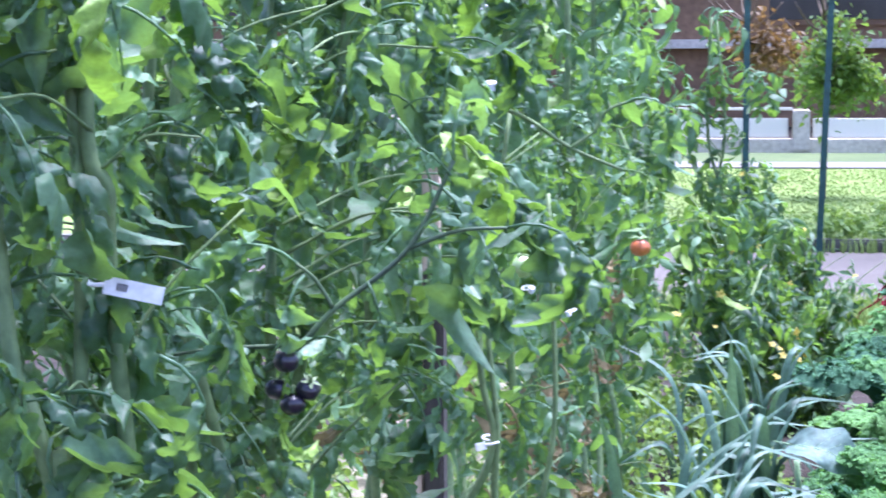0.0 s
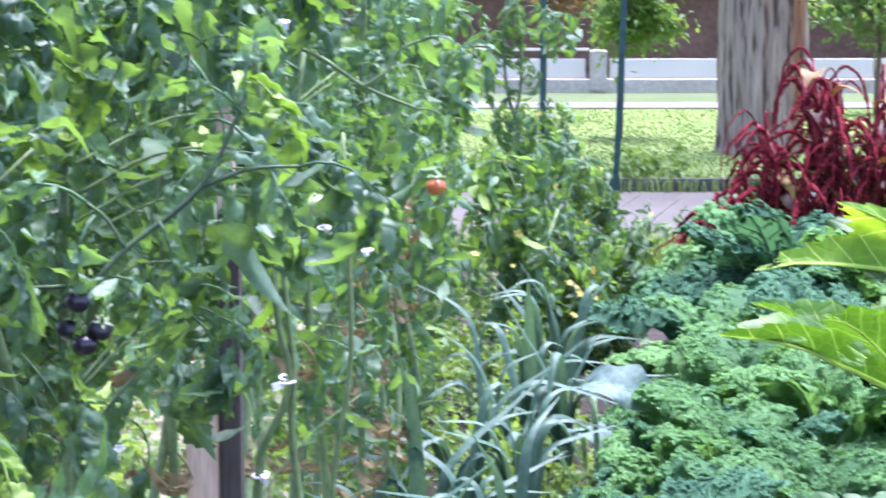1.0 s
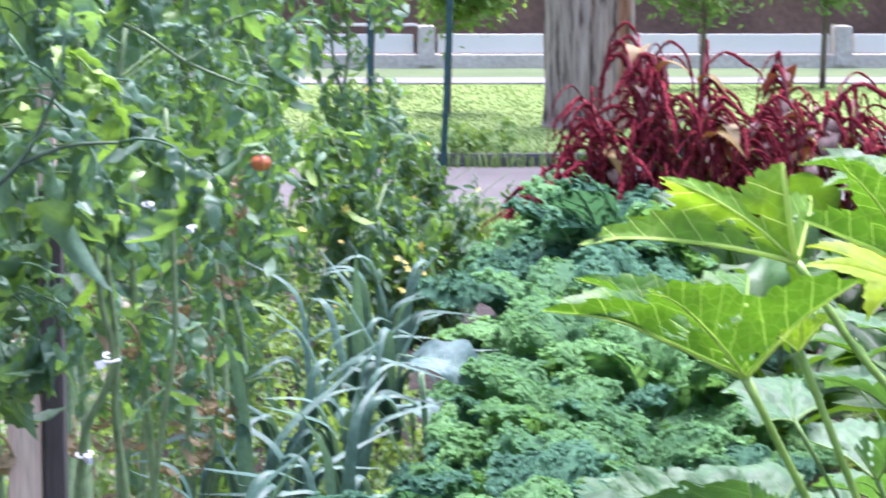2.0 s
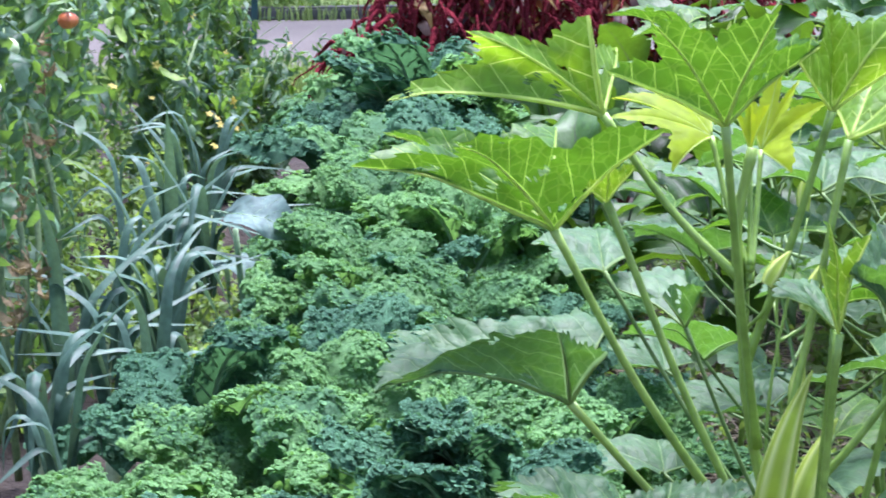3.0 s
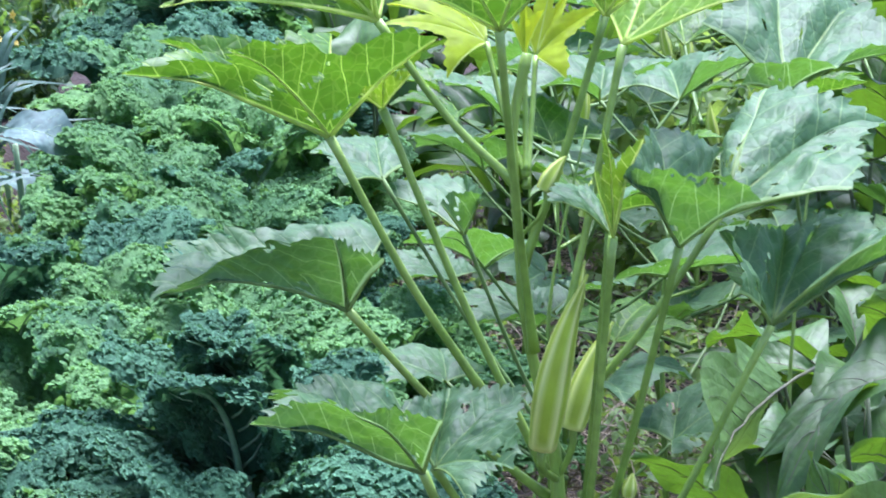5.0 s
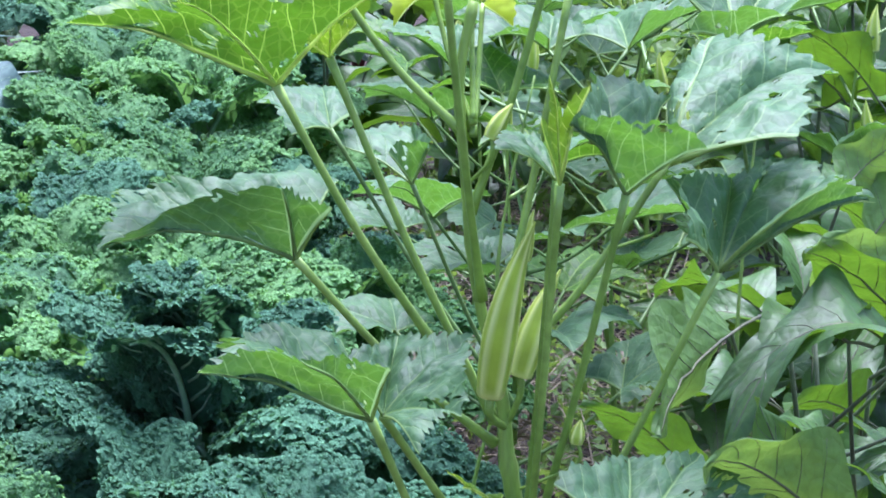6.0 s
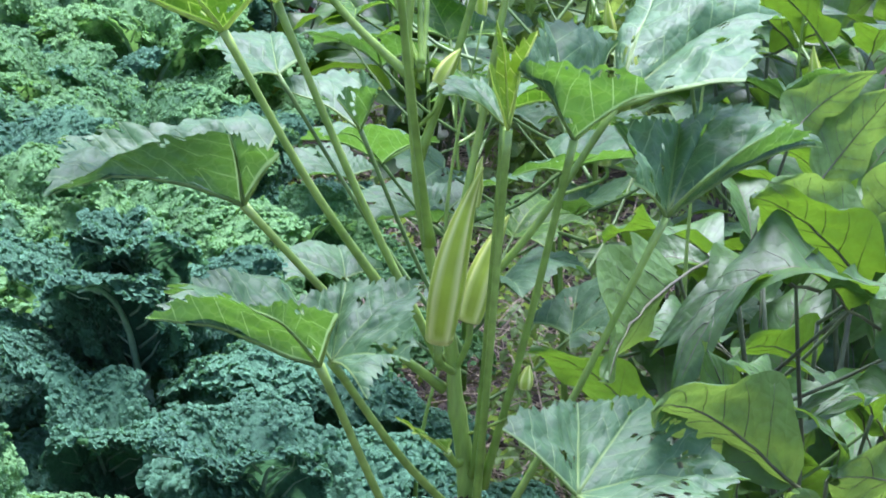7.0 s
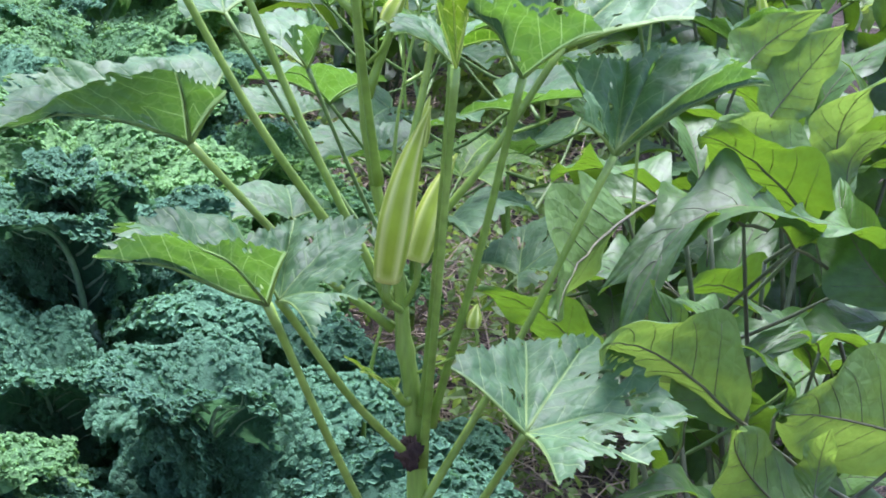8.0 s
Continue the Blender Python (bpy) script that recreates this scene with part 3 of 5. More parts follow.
tagged(part("pavement", box("pavement", (-60, 23.0, 0.0), (60, 23.9, 0.085), M_walk)), "pale concrete footpath across the lawn", "pavement", kind="structure")
tagged(part("grass_strip", box("grass_strip", (-60, 23.902, 0.0), (60, 25.64, 0.080), M_fore)), "thin grass strip between the footpath and the wall", "grass strip", kind="structure")


# assumed path: a pale strip added to brighten gaps behind the tomatoes
def assumed_path():
    verts, faces = [], []
    nx, ny = 10, 110
    for j in range(ny + 1):
        for i in range(nx + 1):
            x, y = -1.22 + 0.62 * i / nx, 1.0 + 10.4 * j / ny
            verts.append((x + 0.03 * noise.noise(Vector((y * 2, i, 0))), y, 0.045 + 0.02 * noise.noise(Vector((x * 9, y * 9, 1)))))
    for j in range(ny):
        for i in range(nx):
            a = j * (nx + 1) + i
            faces.append((a, a + 1, a + nx + 2, a + nx + 1))
    tagged(part("garden_path", mesh_of("garden_path", verts, faces, M_path)), "assumed pale path, added to brighten gaps behind the tomato row", "path", kind="structure")


assumed_path()


def blades_into(verts, faces, rng, x0, x1, y0, y1, count, h, z0, w=0.004):
    for _ in range(count):
        x, y = rnd(rng, x0, x1), rnd(rng, y0, y1)
        a, lean, k = rnd(rng, 0, 6.28), rnd(rng, 0.1, 0.6), h * rnd(rng, 0.5, 1.2)
        dx, dy = math.cos(a), math.sin(a)
        b = len(verts)
        for s, ww in ((0, w), (0.55, w * 0.8)):
            verts.append((x - dy * ww + dx * lean * k * s * s, y + dx * ww + dy * lean * k * s * s, z0 + k * s))
            verts.append((x + dy * ww + dx * lean * k * s * s, y - dx * ww + dy * lean * k * s * s, z0 + k * s))
        verts.append((x + dx * lean * k, y + dy * lean * k, z0 + k * 0.95))
        faces.extend([(b, b + 1, b + 3, b + 2), (b + 2, b + 3, b + 4)])


M_grass = leafy("grass_blade", (0.15, 0.24, 0.050), (0.21, 0.30, 0.075), (0.24, 0.38, 0.07), 0.2, 0.7, 5, 0.0, waxy=0.1)
v, f = [], []
blades_into(v, f, random.Random(3), -1.0, 5.5, 15.7, 22.9, 30000, 0.016, 0.07, 0.006)
blades_into(v, f, random.Random(6), -1.0, 5.5, 15.36, 15.75, 3200, 0.11, 0.0, 0.006)
blades_into(v, f, random.Random(4), -0.6, 2.0, 11.4, 12.3, 5000, 0.12, 0.0, 0.005)
tagged(part("grass", mesh_of("grass", v, f, M_grass, False)), "short green mown grass blades on the lawn", "grass", kind="stuff")


def low_wall():
    w = thing("boundary_wall", (0, 25.7, 0.10), "low grey concrete wall with white panels between pillars", "wall", kind="structure")
    part("plinth", box("plinth", (-17, 0, -0.1), (28, 0.25, 0.115), M_wall, 0.01), w)
    for k in range(-4, 7):
        x = 0.61 + 4.28 * k
        part("pillar", box("pillar", (x, -0.04, 0.002), (x + 0.17, 0.29, 0.41), M_wall, 0.01), w)
        for s in range(3):
            part("panel", box("panel", (x + 0.20 + 1.35 * s, 0.06, 0.13), (x + 1.53 + 1.35 * s, 0.12, 0.325), M_white, 0.006), w)
        if k < 0:
            part("rail", box("rail", (x + 0.175, 0.09, 0.405), (x + 4.275, 0.13, 0.435), M_white, 0.008), w)


low_wall()


def building():
    b = thing("apartment_building", (0, 34, 0), "dark brown clad building with rows of windows behind trees", "building")
    part("wall", box("wall", (-30, 0, 0), (40, 8, 9), M_brown), b)
    for level in range(3):
        part("floor_band", box("floor_band", (-30, -0.25, 1.05 + 2.9 * level), (40, -0.003, 1.17 + 2.9 * level), M_wall, 0.01), b)
        for k in range(16):
            x = -29 + 4.2 * k
            win = part("window", box("window", (x, -0.08, 1.35 + 2.9 * level), (x + 2.6, -0.003, 2.9 + 2.9 * level), M_brown, 0.01), b)
            part("pane", box("pane", (x + 0.08, -0.1, 1.43 + 2.9 * level), (x + 2.52, -0.085, 2.82 + 2.9 * level), M_dark), win)
    part("roof", box("roof", (-30.4, -0.5, 9.004), (40.4, 8.4, 9.3), M_wall, 0.02), b)


building()


def big_trunk():
    t = thing("street_tree", (1.62, 17.75, 0.07), "large grey tree trunk with deeply furrowed bark on the lawn", "tree")
    verts, faces = [], []
    na, nz = 110, 130
    for i in range(nz + 1):
        z = -0.05 + 4.6 * (i / nz) ** 1.2
        r0 = 0.285 + 0.03 * math.exp(-max(z, 0) * 6) + 0.012 * z
        for k in range(na):
            a = 2 * math.pi * k / na
            q = Vector((math.cos(a) * 5.2, math.sin(a) * 5.2, z * 0.75))
            furrow = abs(noise.noise(q + Vector((0, 0, 4)))) ** 0.7 * 0.055 - 0.02
            fine = 0.018 * noise.noise(q * 3.0)
            r = r0 + furrow + fine + 0.02 * math.sin(3 * a + z)
            verts.append((math.cos(a) * r, math.sin(a) * r, z))
    for i in range(nz):
        for k in range(na):
            a, b = i * na + k, i * na + (k + 1) % na
            faces.append((a, b, b + na, a + na))
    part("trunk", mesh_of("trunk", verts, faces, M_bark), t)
    v, f = [], []
    rng = random.Random(8)
    for k in range(7):
        a = k * 0.9 + 0.3
        line = bend([(0, 0, 4.0), (math.cos(a) * 0.9, math.sin(a) * 0.9, 5.2), (math.cos(a) * 2.4, math.sin(a) * 2.4, 6.4 + rnd(rng, 0, 1))], 5)
        part("limb", tube("limb", line, 0.16, 0.04, M_bark, 8), t)
    v, f = [], []
    scatter_leaves(v, f, rng, 4200, (0, 0, 7.0), (3.4, 3.4, 1.8), 0.16)
    part("crown", mesh_of("crown", v, f, M_far, False), t)


def scatter_leaves(verts, faces, rng, count, centre, radii, size, clumps=26, tight=0.4):
    """Small pointed leaves in uneven clumps within an egg-shaped crown."""
    seeds = []
    for _ in range(clumps):
        d = Vector((rng.gauss(0, 1), rng.gauss(0, 1), rng.gauss(0, 1))).normalized() * rnd(rng, 0.35, 1.0)
        seeds.append(Vector(centre) + Vector([d[i] * radii[i] for i in range(3)]))
    for _ in range(count):
        c = rng.choice(seeds)
        p = c + Vector([rng.gauss(0, tight * radii[i] * 0.55) for i in range(3)])
        d = Vector((rng.gauss(0, 1), rng.gauss(0, 1), rng.gauss(-0.5, 0.7))).normalized()
        m = aim(p, d, (rng.gauss(0, 0.5), rng.gauss(0, 0.5), 1), size * rnd(rng, 0.6, 1.2))
        b = len(verts)
        for q in ((0, 0, 0), (-0.3, 0.35, 0.08), (0, 0.4, 0), (0.3, 0.35, 0.08), (0, 1, -0.12)):
            verts.append(m @ Vector(q))
        faces.extend([(b, b + 2, b + 1), (b, b + 3, b + 2), (b + 1, b + 2, b + 4), (b + 2, b + 3, b + 4)])


big_trunk()


def small_tree(at, label, height, centre, radii, count, leaf, mat, seed, name="young_tree"):
    rng = random.Random(seed)
    t = thing(name, at, label, "tree")
    part("trunk", tube("trunk", bend([(0, 0, 0), (0.02, 0.01, height * 0.5), (0, 0.03, height)], 5), 0.03, 0.014, M_twig), t)
    v, f = [], []
    for _ in range(12):
        a, z = rnd(rng, 0, 6.28), rnd(rng, 0.45, 0.95) * height
        line = bend([(0, 0, z), (math.cos(a) * radii[0] * 0.5, math.sin(a) * radii[1] * 0.5, z + 0.1), (math.cos(a) * radii[0] * 0.9, math.sin(a) * radii[1] * 0.9, z + 0.25)], 3)
        part("limb", tube("limb", line, 0.012, 0.004, M_twig, 5), t)
    v, f = [], []
    scatter_leaves(v, f, rng, count, centre, radii, leaf)
    part("crown", mesh_of("crown", v, f, mat, False), t)


small_tree((0.675, 19.2, 0.07), "young maple with bright green leaves on the lawn", 1.5, (0.075, 0, 0.98), (0.34, 0.3, 0.36), 2600, 0.07, M_maple, 5)
small_tree((0.10, 21.5, 0.07), "young tree with russet and green leaves by the wall", 1.6, (0.22, 0, 1.12), (0.35, 0.3, 0.26), 900, 0.08, M_russet, 6)
small_tree((3.05, 22.3, 0.07), "young tree with pale green leaves by the wall", 1.6, (0, 0, 0.95), (0.55, 0.4, 0.30), 1300, 0.09, M_far, 7)
small_tree((4.15, 22.4, 0.07), "young tree with pale green leaves by the wall", 1.6, (0, 0, 1.0), (0.5, 0.4, 0.3), 1300, 0.09, M_far, 9)


def fence_post(at, lean, label):
    p = thing("fence_post", at, label, "fence post", "posts of the garden fence")
    v, f = [], []
    for lo, hi in (((-0.013, -0.003, 0), (0.013, 0.003, 2.1)), ((-0.003, 0.004, 0), (0.003, 0.034, 2.1))):
        box_into(v, f, lo, hi)
    bar = part("bar", mesh_of("bar", v, f, M_post, False), p, pose(0, 0, 0, 0, lean, 0))
    for k in range(20):
        part("stud", box("stud", (-0.006, -0.010, 0.2 + 0.095 * k), (0.006, -0.0035, 0.23 + 0.095 * k), M_post, 0.002), bar)
    return p


fence_post((0.045, 10.5, -0.05), 0.3, "blue-green steel fence post standing in the soil")
fence_post((0.335, 10.5, -0.05), 2.3, "blue-green steel fence post leaning slightly in the soil")


# ---- amaranth ----
def tassel(line, r, seed):
    """A fuzzy hanging flower tassel: a rope of small knots, thick in the middle, that thins to its tip."""
    verts, faces = [], []
    rng = random.Random(seed)
    n, sides = len(line), 6
    tube_into(verts, faces, line, r, r * 0.4, sides)
    out = []
    for i, q in enumerate(verts):
        c = Vector(line[i // sides])
        u = (i // sides) / (n - 1)
        k = (0.62 + 0.75 * rng.random()) * (0.55 + 0.75 * math.sin(math.pi * min(1, 0.15 + u * 0.80)))
        out.append(c + (Vector(q) - c) * k + Vector((rng.gauss(0, r * 0.12), rng.gauss(0, r * 0.12), rng.gauss(0, r * 0.2))))
    for _ in range(90):
        c = Vector(line[rng.randrange(1, n)])
        d = Vector((rng.gauss(0, 1), rng.gauss(0, 1), rng.gauss(-0.5, 0.8))).normalized() * r * rnd(rng, 1.3, 2.6)
        e = d.orthogonal().normalized() * r * 0.45
        b = len(out)
        out.extend([c + e, c - e, c + d + e.cross(d).normalized() * r * 0.3])
        faces.append((b, b + 1, b + 2))
    return mesh_of("tassel", out, faces, M_tassel, False)


AM_LEAVES = [oval_leaf("leaf", 0.115, 0.036, s, M_am_leaf, arch=0.5, fold=0.35, lobes=0.02, nl=8, nw=4) for s in range(3)]


def amaranth(at, seed, height, spread, shoots, label):
    rng = random.Random(seed)
    t = thing("amaranth", at, label, "amaranth plant", "red amaranth plants")
    for k in range(shoots):
        a = rnd(rng, 0, 6.28)
        out = spread * math.sqrt(rng.random())
        h = height * (1 - 0.30 * (out / spread) ** 1.6) * rnd(rng, 0.86, 1.0)
        top = Vector((math.cos(a) * out, math.sin(a) * out * 0.8, h))
        part("stem", tube("stem", bend([(0, 0, 0), (top.x * 0.3, top.y * 0.3, h * 0.45), tuple(top)], 6), 0.011, 0.005, M_am_stem, 6), t)
        for j in range(8):
            b = a + rng.gauss(0, 1.3)
            reach, drop = (rnd(rng, 0.05, 0.16), rnd(rng, 0.02, 0.09)) if j % 2 else (rnd(rng, 0.03, 0.13), rnd(rng, 0.06, 0.24))
            d = Vector((math.cos(b), math.sin(b), 0))
            start = top * (1 - 0.04 * j)
            line = bend([start, start + d * reach * 0.45 + Vector((0, 0, 0.045)), start + d * reach + Vector((0, 0, 0.0)), start + d * reach * 1.22 + Vector((0, 0, -drop * 0.5)), start + d * reach * 1.28 + Vector((0, 0, -drop))], 6)
            part("tassel", tassel(line, rng.choice((0.0028, 0.0034, 0.004, 0.005, 0.006, 0.0085)), seed * 100 + k * 5 + j), t)
        for j in range(6):
            s = rnd(rng, 0.45, 0.99)
            b = rnd(rng, 0, 6.28)
            q = Vector((top.x * s * s, top.y * s * s, h * s))
            part("leaf", rng.choice(AM_LEAVES), t, aim(q, (math.cos(b), math.sin(b), rnd(rng, -0.4, 0.3)), (0, 0, 1), rnd(rng, 0.7, 1.2)))
    return t


amaranth((1.00, 8.0, 0), 21, 1.17, 0.34, 30, "deep red amaranth with long drooping tassels")
amaranth((1.50, 8.2, 0), 22, 1.05, 0.38, 24, "deep red amaranth with drooping tassels and russet leaves")
amaranth((0.80, 7.9, 0), 23, 0.86, 0.27, 18, "low deep red amaranth leaning over the bed edge")
amaranth((2.05, 8.5, 0), 24, 0.98, 0.34, 14, "deep red amaranth with long drooping tassels")

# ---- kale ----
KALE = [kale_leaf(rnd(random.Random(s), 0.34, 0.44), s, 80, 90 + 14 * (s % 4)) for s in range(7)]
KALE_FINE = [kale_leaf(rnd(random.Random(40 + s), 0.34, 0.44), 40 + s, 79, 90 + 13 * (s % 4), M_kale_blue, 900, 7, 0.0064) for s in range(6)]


def tinted(bank, mat):
    out = []
    for blade, rib in bank:
        copy = blade.copy()
        copy.materials[0] = mat
        out.append((copy, rib))
    return out


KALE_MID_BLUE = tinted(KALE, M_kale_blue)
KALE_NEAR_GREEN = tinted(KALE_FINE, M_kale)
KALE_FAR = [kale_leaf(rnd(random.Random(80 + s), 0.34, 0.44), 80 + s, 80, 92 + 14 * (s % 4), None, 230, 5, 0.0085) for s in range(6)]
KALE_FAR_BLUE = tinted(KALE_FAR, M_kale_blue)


def kale_plant(at, seed, leaves, scale, bank, lift=0.0):
    rng = random.Random(seed)
    t = thing("kale_plant", at, "bushy curly kale with crimped blue-green leaves in the bed", "kale", "kale plants in the bed")
    part("stem", tube("stem", bend([(0, 0, -0.03), (0.01, 0, 0.1 + 0.5 * lift), (0, 0.01, 0.2 + lift)], 4), 0.017, 0.013, M_kale_rib, 8), t)
    for k in range(leaves):
        a = k * 2.4 + rng.gauss(0, 0.25)
        inner = k / leaves
        blade, rib = bank[rng.randrange(len(bank))]
        z = 0.05 + 0.15 * inner + lift
        up = radians(-16 + 56 * inner + rng.gauss(0, 10))
        m = Matrix.Translation((0.012 * math.cos(a), 0.012 * math.sin(a), z)) @ Matrix.Rotation(a - math.pi / 2, 4, "Z") @ Matrix.Rotation(up, 4, "X") @ Matrix.Scale(scale * (1.08 - 0.35 * inner) * rnd(rng, 0.9, 1.1), 4)
        leaf = part("leaf", blade, t, m)
        part("rib", rib, leaf)


krng = random.Random(77)
y = 2.55
row = 0
while y < 8.4:
    left = 0.0 + 0.165 * (y - 4.4)
    right = 0.45 + 0.085 * y
    across = 3
    for i in range(across):
        x = left + 0.14 + (right - left - 0.24) * (i + 0.25 * (row % 2)) / (across - 0.75) + krng.gauss(0, 0.03)
        if abs(x - 0.34) < 0.2 and 2.8 < y < 3.2:
            continue
        kale_plant((x, y + krng.gauss(0, 0.10), krng.uniform(-0.03, 0.04) + (0.09 if y < 2.8 else 0.0)), 100 + row * 5 + i, 13 if y < 3.3 else (12 if y < 5 else 11), rnd(krng, 0.88, 1.16) * (1 + 0.62 * min(1, max(0, (y - 5.4) / 2.4))), (KALE_FINE if x > 0.075 * y or krng.random() < 0.3 else KALE_NEAR_GREEN) if y < 3.3 else ((KALE_MID_BLUE if krng.random() < (0.6 if y < 3.75 and x > 0.09 * y else 0.2) else KALE) if y < 5.2 else (KALE_FAR_BLUE if (row + i) % 5 < 2 else KALE_FAR)))
    y += 0.46
    row += 1

kale_plant((0.36, 3.06, 0), 990, 15, 1.0, KALE_FINE, 0.20)
kale_plant((0.27, 3.36, 0.02), 991, 12, 1.05, KALE_NEAR_GREEN, 0.05)
kale_plant((0.30, 2.86, 0.0), 992, 12, 0.9, KALE_FINE, 0.08)
for k in range(6):
    y = 3.70 + 0.46 * k
    left, right = 0.165 * (y - 4.4), 0.45 + 0.085 * y
    kale_plant((left + (right - left) * (0.36 if k % 2 else 0.62), y, 0.03), 1000 + k, 10, 1.0, KALE, 0.06)

collard = thing("cabbage_plant", (0.17, 5.97, 0), "young cabbage with broad pale blue-green drooping leaves", "cabbage")
part("stem", tube("stem", bend([(0, 0, -0.02), (0, 0, 0.12), (-0.02, 0.0, 0.36)], 4), 0.012, 0.007, M_kale_rib, 7), collard)
for k, (root, way, up, wide) in enumerate((((-0.03, -0.02, 0.40), (0.185, -0.08, -0.075), (-0.1, -0.55, 1), 0.36), ((0.0, 0.02, 0.24), (-0.08, 0.12, 0.03), (0, -0.2, 1), 0.36), ((0.0, 0.02, 0.18), (0.14, 0.05, 0.02), (0, -0.3, 1), 0.38))):
    blade, rib = eggplant_leaf(Vector(way).length, wide, 50 + k, M_collard, 30, 12, M_kale_rib)
    leaf = part("leaf", blade, collard, aim(root, way, up))
    part("venation", rib, leaf)

# ---- leeks ----
def leek(at, seed, size, label):
    rng = random.Random(seed)
    t = thing("leek", at, label, "leek", "leeks beside the kale")
    part("shaft", tube("shaft", bend([(0, 0, -0.02), (0, 0, 0.08), (0.005, 0, 0.18)], 4), 0.016, 0.015, M_leek_pale, 8), t)
    for k in range(8):
        a = (k % 2) * math.pi + rng.gauss(0.4, 0.45)
        d = Vector((math.cos(a), math.sin(a), 0))
        side = Vector((-d.y, d.x, 0))
        ln = size * rnd(rng, 0.30, 0.56)
        ang, p = radians(rnd(rng, 70, 86)), Vector((0, 0, 0.10 + 0.012 * k))
        turn = radians(rnd(rng, 70, 215)) * (1.0 if k < 6 else 0.4)
        kink = rnd(rng, 0.35, 0.7)
        verts, faces = [], []
        n = 18
        for i in range(n + 1):
            s = i / n
            w = 0.021 * size * (1 - s ** 3) * (1 - 0.3 * s) + 0.001
            tangent = d * math.cos(ang) + Vector((0, 0, math.sin(ang)))
            nrm = side.cross(tangent)
            for j in (-1, -0.5, 0, 0.5, 1):
                verts.append(p + side * (j * w) + nrm * (0.55 * w * abs(j)))
            p = p + tangent * ln / n
            ang -= turn / n * 2.2 * math.exp(-((s - kink) / 0.12) ** 2) * 1.7
        for i in range(n):
            for j in range(4):
                b = i * 5 + j
                faces.append((b, b + 1, b + 6, b + 5))
        part("leaf", mesh_of("leaf", verts, faces, M_leek), t)


for i, (x, yy, size) in enumerate(((0.06, 6.95, 1.0), (0.0, 6.6, 0.95), (0.10, 7.25, 0.95), (-0.1, 6.15, 0.95), (-0.02, 5.9, 0.85), (-0.16, 5.55, 0.9), (-0.22, 5.08, 0.95), (-0.13, 5.0, 0.8), (-0.25, 4.6, 0.9), (-0.02, 5.45, 0.85), (-0.04, 4.95, 0.8), (0.08, 6.3, 0.9), (-0.20, 4.35, 0.75))):
    leek((x, yy, 0), 300 + i, size, "leek with long folded blue-green strap leaves")


# ---- tomatoes ----
TOMATO_LEAVES = [tomato_leaf(rnd(random.Random(s), 0.12, 0.20), 60 + s, rnd(random.Random(s + 9), 1.8, 3.1), rnd(random.Random(s + 5), 0.7, 1.5)) for s in range(12)]

TOMATO_FAR = [tomato_leaf(rnd(random.Random(s + 60), 0.13, 0.20), 260 + s, rnd(random.Random(s + 69), 1.8, 3.1), rnd(random.Random(s + 65), 0.7, 1.5), 2, 0.24, 4) for s in range(8)]
TOMATO_NEAR = [tomato_leaf(rnd(random.Random(s + 30), 0.12, 0.19), 160 + s, rnd(random.Random(s + 39), 1.8, 3.1), rnd(random.Random(s + 35), 1.0, 2.1), 4, 0.20 if s % 2 else 0.32, 16, 1.2 if s % 2 else 1.0, M_tomato_shade if s % 2 else M_tomato_leaf) for s in range(10)]


def fruit_mesh(r, mat, ribs):
    verts, faces = [], []
    n, m = 20, 12
    for i in range(m + 1):
        phi = math.pi * i / m
        for k in range(n):
            a = 2 * math.pi * k / n
            rr = r * (1 + 0.05 * math.cos(ribs * a) * math.sin(phi)) * (1 - 0.12 * math.exp(-(phi / 0.4) ** 2))
            verts.append((rr * math.sin(phi) * math.cos(a), rr * math.sin(phi) * math.sin(a), rr * 0.86 * math.cos(phi)))
    for i in range(m):
        for k in range(n):
            a, b = i * n + k, i * n + (k + 1) % n
            faces.append((a, a + n, b + n, b))
    return mesh_of("tomato", verts, faces, mat)


def calyx_mesh(r):
    v, f = [], []
    for k in range(5):
        a = k * 1.2566
        c, s = math.cos(a), math.sin(a)
        b = len(v)
        for rr, ww, z in ((0.1, 0.14, 0.83), (0.5, 0.16, 0.80), (0.95, 0.02, 0.82)):
            v.extend([Vector((c * rr - s * ww, s * rr + c * ww, z)) * r, Vector((c * rr + s * ww, s * rr - c * ww, z)) * r])
        f.extend([(b, b + 1, b + 3, b + 2), (b + 2, b + 3, b + 5, b + 4)])
    tube_into(v, f, [Vector((0, 0, 0.78)) * r, Vector((0.1, 0, 1.1)) * r, Vector((0.3, 0.1, 1.5)) * r], 0.0022, 0.0018, 5)
    return mesh_of("calyx", v, f, M_tomato_stem)


GREEN, ORANGE, BLACK = fruit_mesh(0.023, M_green_tomato, 5), fruit_mesh(0.018, M_red_tomato, 5), fruit_mesh(0.0102, M_black_tomato, 4)
CALYX, CALYX_SMALL = calyx_mesh(0.023), calyx_mesh(0.0102)


def add_fruit(plant, mesh, world_at, calyx, rng, scale=1.0, label=""):
    at = Vector(world_at) - plant.matrix_basis.translation
    fr = part("tomato", mesh, plant, Matrix.Translation(at) @ pose(0, 0, 0, rng.gauss(0, 15), rng.gauss(0, 15), rnd(rng, 0, 360)) @ Matrix.Scale(scale, 4), label)
    part("calyx", calyx, fr)
    return fr


